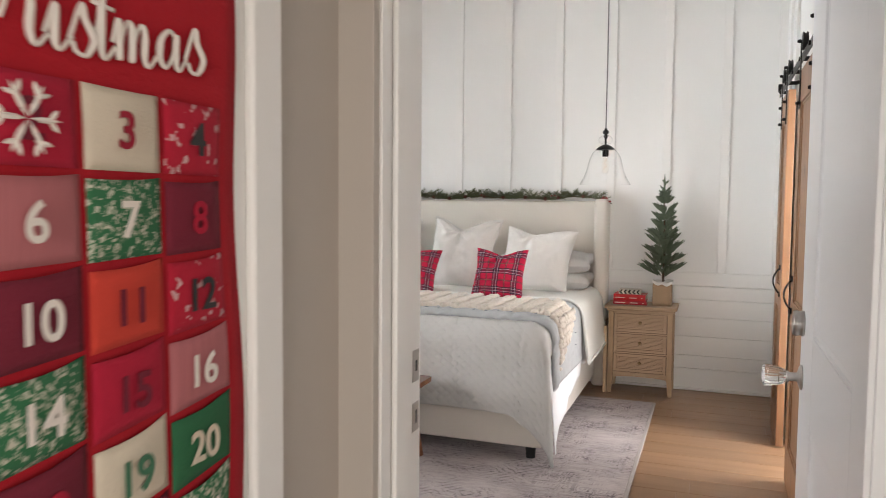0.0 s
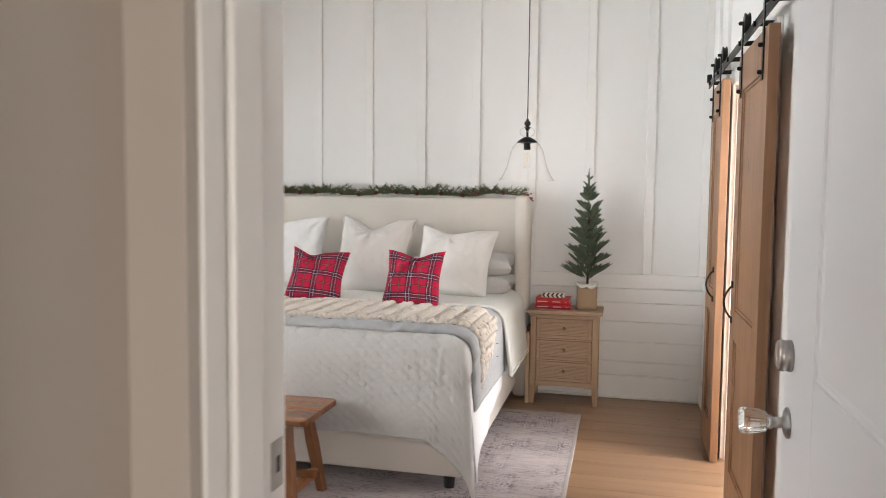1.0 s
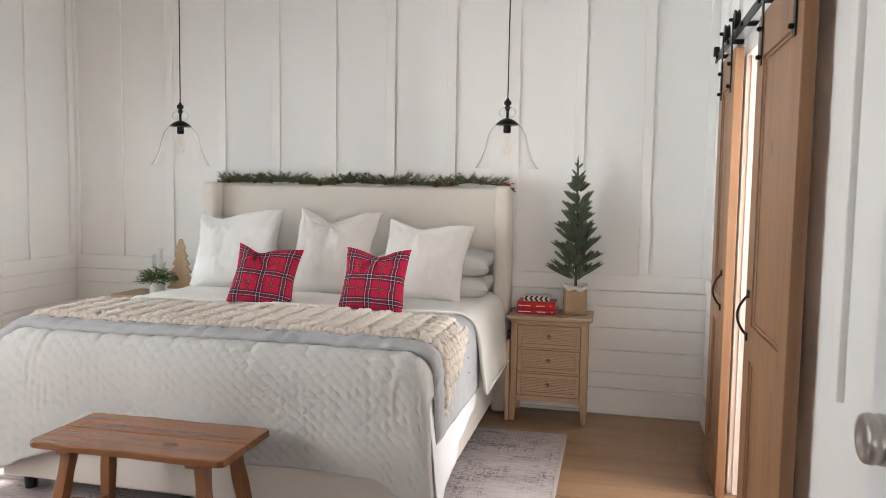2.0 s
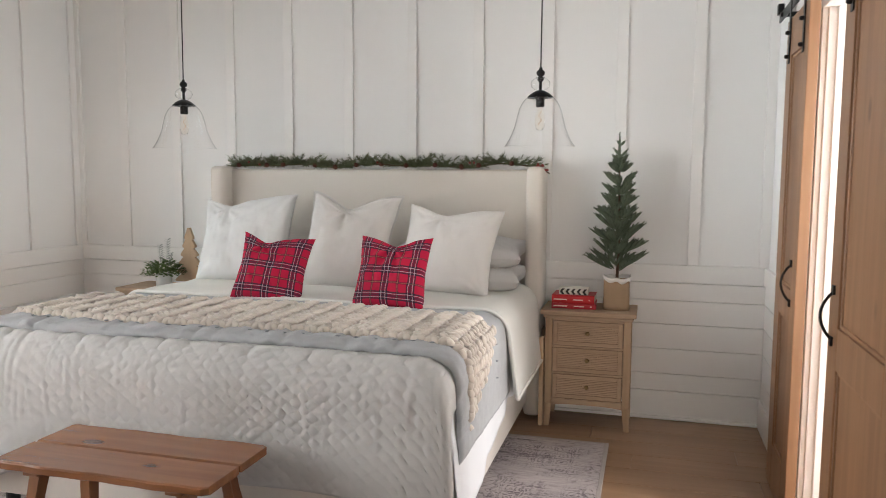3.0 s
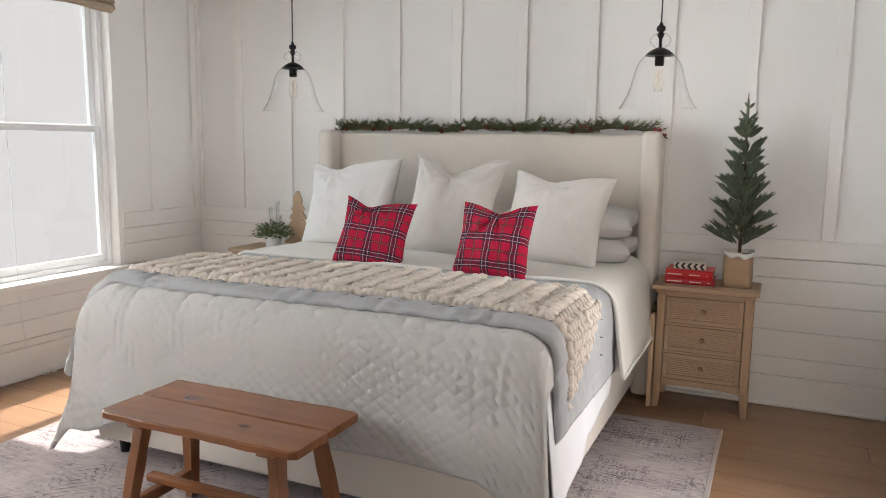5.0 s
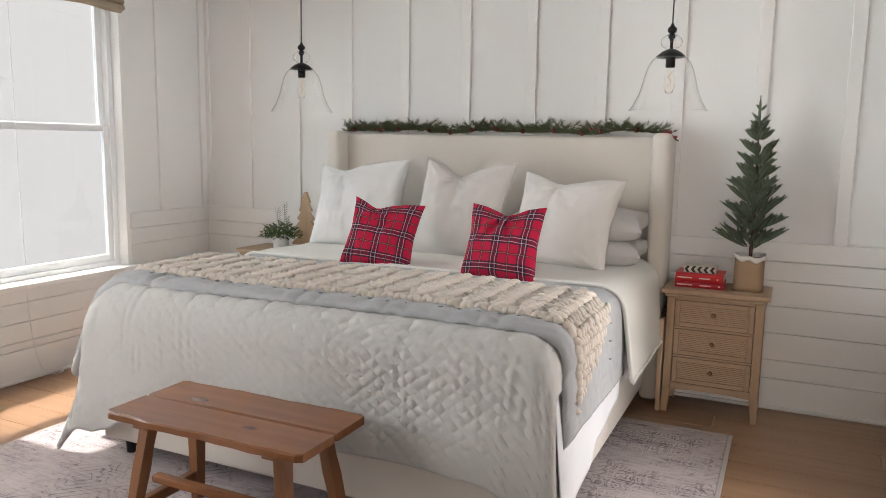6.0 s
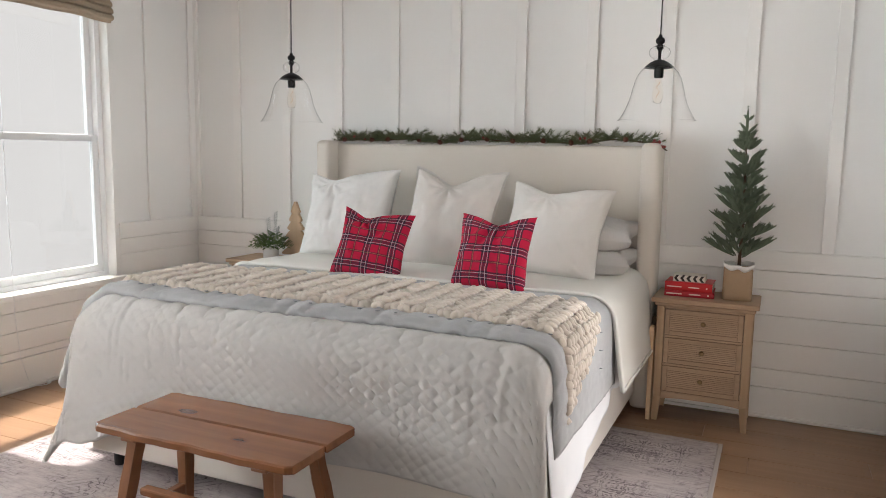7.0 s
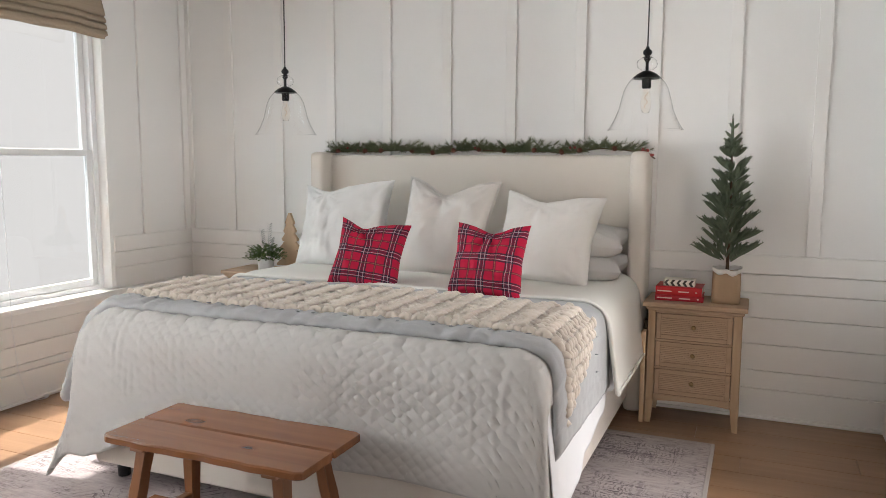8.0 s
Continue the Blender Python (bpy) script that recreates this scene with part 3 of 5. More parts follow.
strike = part("strike_plate", box(XJ, XJ + 0.0015, 1.305, 1.335, 0.985, 1.04, 0.0005, 1), NICKEL, jamb, "nickel strike plate")
# raised black patch: the shade inside a latch hole, put into the colour
part("dark_latch_patch", box(XJ + 0.0015, XJ + 0.0022, 1.317, 1.325, 1.0, 1.025), BLACKP, strike)
strike = part("strike_plate", box(XJ, XJ + 0.0015, 1.305, 1.335, 1.08, 1.14, 0.0005, 1), NICKEL, jamb, "nickel strike plate")
# again a black patch in place of the hole's shaded inside
part("dark_latch_patch", box(XJ + 0.0015, XJ + 0.0022, 1.317, 1.325, 1.10, 1.12), BLACKP, strike)


def entry_door():
    d = thing("door_1", (0.572, 1.335, 0.01), "white panelled bedroom door, standing open", "door", kind="structure")
    part("slab", box(-0.042, -0.003, 0, 0.92, 0, 2.04, 0.002, 1), DOORW, d)
    for x0, x1 in ((-0.045, -0.042), (-0.003, 0.0)):
        # stiles and rails leave two sunk fields, each with a raised centre
        for a, b, c, e, nm in ((0, 0.13, 0, 2.04, "stile"), (0.672, 0.92, 0, 2.04, "stile"), (0.13, 0.672, 0, 0.2, "bottom_rail"),
                               (0.13, 0.672, 0.87, 1.085, "lock_rail"), (0.13, 0.672, 1.92, 2.04, "top_rail")):
            part(nm, box(x0 - 0.008 * (x0 < -0.01), x1 + 0.008 * (x0 > -0.01), a, b, c, e, 0.0025, 2), DOORW, d)
        for c, e in ((0.2, 0.87), (1.085, 1.92)):
            s = -1 if x0 < -0.01 else 1
            xa = x0 if s < 0 else x1
            bm = bmesh.new()
            for k, (i1, o1, i2, o2) in enumerate(((0.0, 0.007, 0.005, 0.0075), (0.005, 0.0075, 0.009, 0.0035), (0.009, 0.0035, 0.018, 0.001))):
                for rect in range(4):
                    def corner(i, q):
                        y = (0.13 + i, 0.672 - i)[q in (1, 2)]
                        z = (c + i, e - i)[q in (2, 3)]
                        return y, z
                    q0, q1 = rect, (rect + 1) % 4
                    bm.faces.new([bm.verts.new((xa + s * o, y, z)) for o, (y, z) in ((o1, corner(i1, q0)), (o1, corner(i1, q1)), (o2, corner(i2, q1)), (o2, corner(i2, q0)))])
            bm.faces.new([bm.verts.new((xa + s * 0.001, y, z)) for y, z in ((0.148, c + 0.018), (0.672 - 0.018, c + 0.018), (0.672 - 0.018, e - 0.018), (0.148, e - 0.018))])
            part("panel", bm, DOORW, d)
    for zc, nm in ((1.095, "deadbolt"), (0.95, "door_knob")):
        yk = 0.865
        if nm == "deadbolt":
            bm = lathe([(0, 0.0), (0.034, 0.0), (0.034, 0.007), (0.0325, 0.009), (0.0325, 0.014), (0.034, 0.016), (0.033, 0.024), (0.030, 0.027), (0.022, 0.028), (0.020, 0.026), (0.0, 0.026)], 36)
            bmesh.ops.transform(bm, matrix=pose(-0.053, yk, zc, 0, -90, 0), verts=bm.verts)
            part(nm, bm, NICKEL, d, "satin nickel deadbolt", True)
        else:
            bm = lathe([(0, 0.0), (0.033, 0.0), (0.033, 0.004), (0.026, 0.008), (0.012, 0.012), (0.011, 0.03), (0.015, 0.034), (0.015, 0.04), (0.0, 0.041)], 24)
            bmesh.ops.transform(bm, matrix=pose(-0.053, yk, zc, 0, -90, 0), verts=bm.verts)
            rose = part("door_knob", bm, NICKEL, d, "nickel rosette with a fluted glass knob", True)
            bm = bmesh.new()
            n, prof = 48, ((0.013, 0.04), (0.020, 0.046), (0.0245, 0.06), (0.0275, 0.08), (0.0275, 0.092), (0.023, 0.098), (0.012, 0.1))
            rings = []
            for r, z in prof:
                rings.append([bm.verts.new((r * (1 + 0.05 * (k % 4 in (0, 1))) * math.cos(2 * math.pi * k / n), r * (1 + 0.05 * (k % 4 in (0, 1))) * math.sin(2 * math.pi * k / n), z)) for k in range(n)])
            for a, b in zip(rings, rings[1:]):
                for k in range(n):
                    bm.faces.new([a[k], a[(k + 1) % n], b[(k + 1) % n], b[k]])
            bm.faces.new(rings[0][::-1])
            bm.faces.new(rings[-1])
            bmesh.ops.transform(bm, matrix=pose(-0.053, yk, zc, 0, -90, 0), verts=bm.verts)
            part("glass_knob", bm, PRESSED, rose, "clear fluted glass knob")
    part("latch_plate", box(-0.036, -0.012, 0.92, 0.9215, 0.93, 0.99), NICKEL, d)
    return d


entry_door()


# barn doors on a black track
def barn_door(y0, y1, handle_y, hangers):
    d = thing("barn_door", (0.66, y0, 0.012), "stained alder barn door with two sunk panels and a black pull", "door", "sliding barn doors")
    w, h, t = y1 - y0, 2.06, 0.04
    part("panel", box(0.012, t - 0.012, 0.05, w - 0.05, 0.05, h - 0.05), ALDER, d)
    st = min(0.115, w * 0.27)
    for a, b, c, e, nm in ((0, st, 0, h, "stile"), (w - st, w, 0, h, "stile"), (st, w - st, 0, 0.2, "bottom_rail"), (st, w - st, 0.80, 0.93, "middle_rail"), (st, w - st, h - 0.16, h, "top_rail")):
        part(nm, box(0, t, a, b, c, e, 0.003, 2), ALDER, d)
    for c, e in ((0.2, 0.80), (0.93, h - 0.16)):
        for a, b, k, m2 in ((st, st + 0.014, c, e), (w - st - 0.014, w - st, c, e), (st + 0.014, w - st - 0.014, c, c + 0.014), (st + 0.014, w - st - 0.014, e - 0.014, e)):
            part("bead", box(0.006, 0.014, a, b, k, m2, 0.003, 1), ALDER, d)
    yh = handle_y - y0
    pull = part("pull_handle", tube([(-0.002 - 0.036 * math.sin(math.pi * k / 14) ** 0.8, yh, 0.885 + 0.15 * k / 14) for k in range(15)], 0.0048, 10), BLACK, d, "black iron arched pull", True)
    for z in (0.865, 1.025):
        part("foot", box(-0.008, 0, yh - 0.012, yh + 0.012, z, z + 0.03, 0.002), BLACK, pull)
    for yy in hangers:
        yl = yy - y0
        strap = part("hanger", box(-0.006, -0.001, yl - 0.016, yl + 0.016, h - 0.19, h + 0.14, 0.002), BLACK, d, "black flat-track hanger with a wheel")
        bm = lathe([(0, -0.012), (0.042, -0.012), (0.045, -0.008), (0.036, 0.0), (0.045, 0.008), (0.042, 0.012), (0, 0.012)], 24)
        bmesh.ops.transform(bm, matrix=pose(0.012, yl, h + 0.135, 0, 90, 0), verts=bm.verts)
        part("wheel", bm, BLACK, strap, "", True)
        for z in (h - 0.16, h - 0.06, h + 0.135):
            bm = lathe([(0, 0.0), (0.009, 0.0), (0.009, 0.010), (0.006, 0.016), (0, 0.016)], 8)
            bmesh.ops.transform(bm, matrix=pose(-0.006, yl, z, 0, -90, 0), verts=bm.verts)
            part("bolt", bm, BLACK, strap)
    return d


barn_door(4.70, 5.17, 4.80, (4.78, 5.09))
barn_door(3.43, 4.13, 4.07, (3.52, 4.04))
track = thing("barn_door_track", (0.675, 3.3, 2.13), "black flat steel sliding door track on the wall", "door track")
part("bar", box(-0.004, 0.004, 0, 2.2, 0, 0.042, 0.002), BLACK, track)
for k in range(6):
    part("spacer", tube([(-0.014, 0.1 + 0.4 * k, 0.021), (0.07, 0.1 + 0.4 * k, 0.021)], 0.012, 10), BLACK, track)
for yy in (0.02, 2.18):
    part("end_stop", box(-0.016, 0.012, yy - 0.02, yy + 0.02, 0.035, 0.085, 0.004), BLACK, track)


# ---- bed ----
XC, HALF, FOOT, ZT = -1.54, 0.98, 3.93, 0.745


def over(d, half, r):
    """How far out and how far down a cloth lies after d metres from the middle of a bed of that half width, with edges of radius r."""
    flat = half - r
    if d <= flat:
        return d, 0.0
    a = (d - flat) / r
    if a < math.pi / 2:
        return flat + r * math.sin(a), r * (1 - math.cos(a))
    down = d - flat - r * math.pi / 2
    return half + 0.035 * down, r + down


def bed():
    b = thing("bed", (XC, 0, 0.012), "king bed with a cream upholstered wingback headboard", "bed")
    z = -0.012
    bm = box(-0.99, 0.99, 3.905, 3.965, 0.09 + z, 0.36 + z, 0.02, 4)
    part("footboard", bm, LINEN, b, "", True)
    for s in (-1, 1):
        part("side_rail", box(min(s * 0.99, s * 0.93), max(s * 0.99, s * 0.93), 3.965, 5.84, 0.09 + z, 0.36 + z, 0.02, 4), LINEN, b, "", True)
    # headboard panel, with a soft rounded top, and two wings
    part("headboard", box(-0.99, 0.99, 5.845, 5.935, 0.12 + z, 1.435 + z, 0.022, 4), LINEN, b, "", True)
    for s in (-1, 1):
        bm = box(min(s * 0.965, s * 1.065), max(s * 0.965, s * 1.065), 5.735, 5.937, 0.0, 1.452 + z, 0.03, 5)
        part("wing", bm, LINEN, b, "upholstered headboard wing", True)
    for x in (-0.91, 0.91):
        for y in (3.99, 5.0):
            part("leg", lathe([(0.026, 0), (0.03, 0.09), (0, 0.09)], 16, at=(x, y, 0)), BLACKP, b, "short black leg")
    for y in (4.0, 5.0):
        part("slat", box(-0.93, 0.93, y, y + 0.08, 0.17, 0.19), BLACKP, b)
    return b


bed()
m = thing("mattress", (XC, 0, 0.18), "thick white mattress in a fitted sheet", "mattress")
part("mattress_body", box(-0.965, 0.965, 3.965, 5.835, 0.0, 0.545, 0.06, 5), BEDWHITE, m, "", True)


def puff(x, y, seed, cell, high):
    """The relief of hand quilting: flat little pads between sharp stitched dimples, with creases pulled across them."""
    wx = 0.6 * noise.noise(Vector((x * 4, y * 4, seed)))
    wy = 0.6 * noise.noise(Vector((x * 4, y * 4, seed + 7)))
    a, b = (x * 0.9 + y * 1.1) / cell + wx, (x * 0.9 - y * 1.1) / cell + wy
    pad = (abs(math.sin(math.pi * a)) * abs(math.sin(math.pi * b))) ** 0.7
    soft = 0.7 + 0.4 * noise.noise(Vector((x * 2.3, y * 2.3, seed + 3)))
    crease = abs(noise.noise(Vector((x * 26, y * 5, seed + 5)))) + 0.7 * abs(noise.noise(Vector((x * 8, y * 22, seed + 9))))
    calm = (0.4 + 0.6 * max(0.0, min(1.0, (x + 0.75) / 0.6))) * (1 - 0.3 * max(0.0, min(1.0, (x - 0.3) / 0.5)))          # the pads lie flatter towards one side, which is creased instead
    return high * (pad * soft * calm - (1.5 - 0.6 * calm) * crease)


def coverlet():
    """Cream quilt over the whole bed, hanging at the foot and both sides, its corners dipping to the floor."""
    q = thing("coverlet", (XC, 0, 0), "cream hand-quilted coverlet draped over the bed", "bedspread")
    y0 = 5.12

    def place(u, v):
        su, length = (1 if u >= 0 else -1), 5.12 - v       # v runs from the pillows to the foot, along the cloth
        reach = abs(u)
        if reach > HALF:
            reach = HALF + (reach - HALF) * (1.0 + (0.0 if u > 0 else 0.1) * max(0.0, min(1.0, length / 1.2)))
        ha, da = over(reach, HALF + 0.02, 0.10)
        hb, db = over(length, y0 - FOOT + 0.055, 0.12)
        db *= 1 + 0.32 * max(0.0, min(1.0, (-u - 0.45) / 0.5)) ** 2      # the near corner hangs lower
        k = max(0.0, min(1.0, (u - 0.80) / 0.30))
        db *= 1 + 0.50 * k * k * (3 - 2 * k)                             # and so does the other one, in a long point
        ear = (2 * da * db / (da * da + db * db + 1e-6)) ** 0.5 if da > 0 and db > 0 else 0.0
        q1 = 2.3 if u < 0 else 1.6
        drop = (da ** q1 + db ** q1) ** (1 / q1)
        out = (0.27 if u < 0 else 0.12) * ear * max(0.0, drop - 0.04)
        wave = 0.016 * math.sin(7.5 * u + 1.3) * min(1, db * 2.5) + 0.016 * math.sin(8 * v) * min(1, da * 2.5)
        x = su * (ha + out + (wave if da > 0 else 0))
        y = y0 - hb - 0.1 * out - (wave if db > 0 else 0)
        zz = max(0.012 + 0.01 * ear, ZT + 0.008 - drop)
        return Vector((x, y, zz))

    def f(u, v):
        p = place(u, v)
        e = 0.004
        nn = (place(u + e, v) - p).cross(place(u, v + e) - p)
        nn = nn.normalized() if nn.length > 1e-9 else Vector((0, 0, 1))
        edge = math.exp(-((v - FOOT - 0.03) / 0.032) ** 2) * (abs(u) < HALF)   # puckers where the cloth turns over the foot
        return p + nn * (puff(u, v, 3.0, 0.050, 0.0058) * max(0.15, min(1.0, (1.06 - u) / 0.14)) + 0.009 * edge * abs(math.sin(26 * u + 1.5 * noise.noise(Vector((u * 6, 0, 2))))))
    us, vs = steps(-1.40, 1.12, 460), steps(5.12, 3.46, 300)
    part("quilted_cloth", sheet(f, us, vs, 0.012), COVER, q, "", True)
    part("hem", tube([place(u, 3.46) for u in steps(-1.40, 1.12, 120)], 0.007, 6), COVER, q, "", True)
    return q


coverlet()


def side_sheet():
    """White sheet that hangs down the side of the bed, low at the foot, with a scalloped hem."""
    s = thing("flat_sheet", (XC, 0, 0), "white cotton flat sheet hanging down the bed's side", "bed sheet")

    def f(u, v):
        y = 3.955 + 1.30 * u
        low = 0.055 + 0.10 * min(1.0, u / 0.3) + 0.17 * max(0.0, min(1.0, (u - 0.25) / 0.5)) + 0.012 * math.sin(34 * u) * min(1.0, u * 4) + 0.03 * max(0.0, u - 0.6)
        z = ZT - 0.05 + (low - ZT + 0.05) * v
        x = HALF + 0.008 + 0.032 * v + 0.03 * v * max(0.0, 1 - u / 0.2) + 0.006 * math.sin(19 * u + 2 * v) * v + 0.005 * noise.noise(Vector((u * 9, v * 2, 4)))
        return (x, y, z)
    part("cloth", sheet(f, steps(0, 1, 90), steps(0, 1, 30), 0.004), BEDWHITE, s, "", True)
    return s


side_sheet()


def across(u, v, lift):
    """A place on a cloth that lies across the bed."""
    ha, da = over(abs(u), HALF + 0.035 + lift * 0.4, 0.10)
    return Vector(((1 if u >= 0 else -1) * (ha + lift * 0.3 * min(1, da * 8)), v, ZT + 0.02 + lift - da))


def grey_quilt():
    """Folded grey quilt across the bed: a rolled front edge, a pointed hanging end on either side."""
    q = thing("grey_quilt", (XC, 0, 0), "pale blue-grey tufted quilt folded across the bed", "quilt")

    def f(u, v):
        # v 0..1 over the top face from the back to the rolled edge, 1..2 round the roll and back underneath
        side = max(0.0, abs(u) - HALF)
        front = 4.03 + 0.02 * math.sin(3 * u) + (0.10 * side if u > 0 else 0.05 * side)
        back = 4.98 - 0.10 * side
        if v <= 1:
            y, lift = back + (front - back) * v, 0.004 + 0.030 * v
        else:
            a = (v - 1) * math.pi
            y, lift = front - 0.04 * math.sin(a), -0.006 + 0.040 * (math.cos(a) + 1) / 2
            if v > 1.75:
                y += (v - 1.75) * 0.6
        p = across(u, y, lift)
        k = min(1.0, side * 4)
        fold = (0.004 * math.sin(u * 52 + 2 * math.sin(u * 17)) + 0.006 * noise.noise(Vector((u * 60, v * 5, 0)))) * (1 if v > 0.86 else 0.25)
        d = puff(u, 4.98 - v * 0.95 if v < 1 else 4.03, 8.0, 0.09, 0.007) + (fold if k < 0.6 else fold * 0.5)
        out = Vector(((1 if u > 0 else -1) * k, -0.25 if v > 0.95 else 0, 1 - k))
        p += out * d
        if u < 0:
            p.x -= 0.55 * side + 0.03 * min(1.0, side * 6)
        p.z = max(p.z, 0.03)
        return p
    vs = steps(0, 1, 40) + steps(1.04, 2, 22)
    part("quilted_cloth", sheet(f, steps(-1.46, 1.36, 260), vs, 0.006), GREYQ, q, "", True)
    thread = mat("grey_thread", (0.27, 0.28, 0.30), 0.9)
    for i in range(34):
        for u, y in ((-1.2 + 2.4 * i / 33, 4.065), (-1.17 + 2.4 * i / 33, 4.60)):
            bm = bmesh.new()
            blob(bm, across(u, y, 0.040 if y < 4.3 else 0.026), (1, 0.3, 0), 0.024, 0.003, 5, 3)
            part("tuft", bm, thread, q)
    return q


grey_quilt()


def turned_sheet():
    """The pale top of the bedding that is turned down in front of the pillows, hanging at the sides."""
    s = thing("duvet_cover", (XC, 0, 0), "cream duvet turned down before the pillows", "duvet")

    def f(u, v):
        side = max(0.0, abs(u) - HALF)
        y0, y1 = 4.86 + 0.07 * side, 5.74 - 0.04 * side
        p = across(u, y0 + (y1 - y0) * v, 0.022 + 0.004 * math.sin(9 * v))
        p += Vector((0, 0, 0.006 * noise.noise(Vector((u * 4, v * 5, 1))))) * (1 if side == 0 else 0)
        p.x += 0.10 * side * (1 if u > 0 else -1)
        return p
    duvet = mat("cream_cotton_duvet", (0.74, 0.72, 0.67), 0.88, vary=0.025, scale=6, bump=0.2, bump_scale=260)
    part("cloth", sheet(f, steps(-1.38, 1.40, 120), steps(0, 1, 40), 0.014), duvet, s, "", True)
    part("hem", tube([f(u, 0) for u in steps(-1.38, 1.40, 120)], 0.009, 8), duvet, s, "", True)
    part("hem", tube([f(1.40, v) for v in steps(0, 1, 30)], 0.009, 8), duvet, s, "", True)
    return s


turned_sheet()


def knit_throw():
    """Chunky hand-knitted throw: rows of fat stitches in V columns, its far end hanging in a point."""
    t = thing("knit_throw", (XC, 0, 0), "chunky cream hand-knitted wool throw across the bed", "throw blanket")
    bm = bmesh.new()
    rng = random.Random(4)
    cols, u0, u1 = 84, -1.05, 1.26
    for c in range(cols):
        u = u0 + (u1 - u0) * (c + 0.5) / cols
        side = max(0.0, u - 0.72)
        front = 4.13 - 0.05 * min(side, 0.3) + 0.02 * math.sin(4 * u)
        back = 4.56 + 0.03 * math.sin(3 * u + 1) - 0.05 * min(side, 0.25) - (max(0.0, u - 1.06) / 0.20) ** 1.1 * 0.40
        back = max(back, front + 0.03)
        rows = max(1, round((back - front) / 0.034))
        rib = (c % 4) in (0, 1)
        for r in range(rows + 1):
            y = front + (back - front) * r / max(1, rows) + rng.uniform(-0.004, 0.004)
            lift = 0.044 + (0.012 if rib else 0.0) + rng.uniform(-0.004, 0.004)
            p = across(u, y, lift)
            q = across(u + 0.02, y, lift)
            along = (q - p).normalized()
            tilt = 0.9 if c % 2 else -0.9
            d = along * (0.95 if rib else 1.1) * (1 if tilt > 0 else -1) + Vector((0, 1, 0)) * 0.75
            blob(bm, p, d, 0.058, 0.0125, 7, 5)
        # the front edge has a fat twisted selvedge
        p = across(u, front - 0.02, 0.040)
        blob(bm, p, (across(u + 0.02, front, 0.05) - across(u, front, 0.05)) + Vector((0, 0, 0.018 * (-1) ** c)), 0.060, 0.018, 7, 5)
        p = across(u + 0.012, front - 0.012, 0.014)
        blob(bm, p, (across(u + 0.02, front, 0.02) - across(u, front, 0.02)) + Vector((0, 0, 0.020 * (-1) ** (c + 1))), 0.064, 0.018, 7, 5)
    part("stitches", bm, KNIT, t, "", True, kind="stuff")

    def base(u, v):
        front = 4.15
        back = 4.53 - (max(0.0, u - 1.06) / 0.20) ** 1.1 * 0.40
        return across(u, front + (max(back, front + 0.02) - front) * v, 0.024)
    part("backing", sheet(base, steps(u0 + 0.02, u1 - 0.04, 70), steps(0, 1, 8), 0.012), KNIT, t, "", True)
    return t


knit_throw()


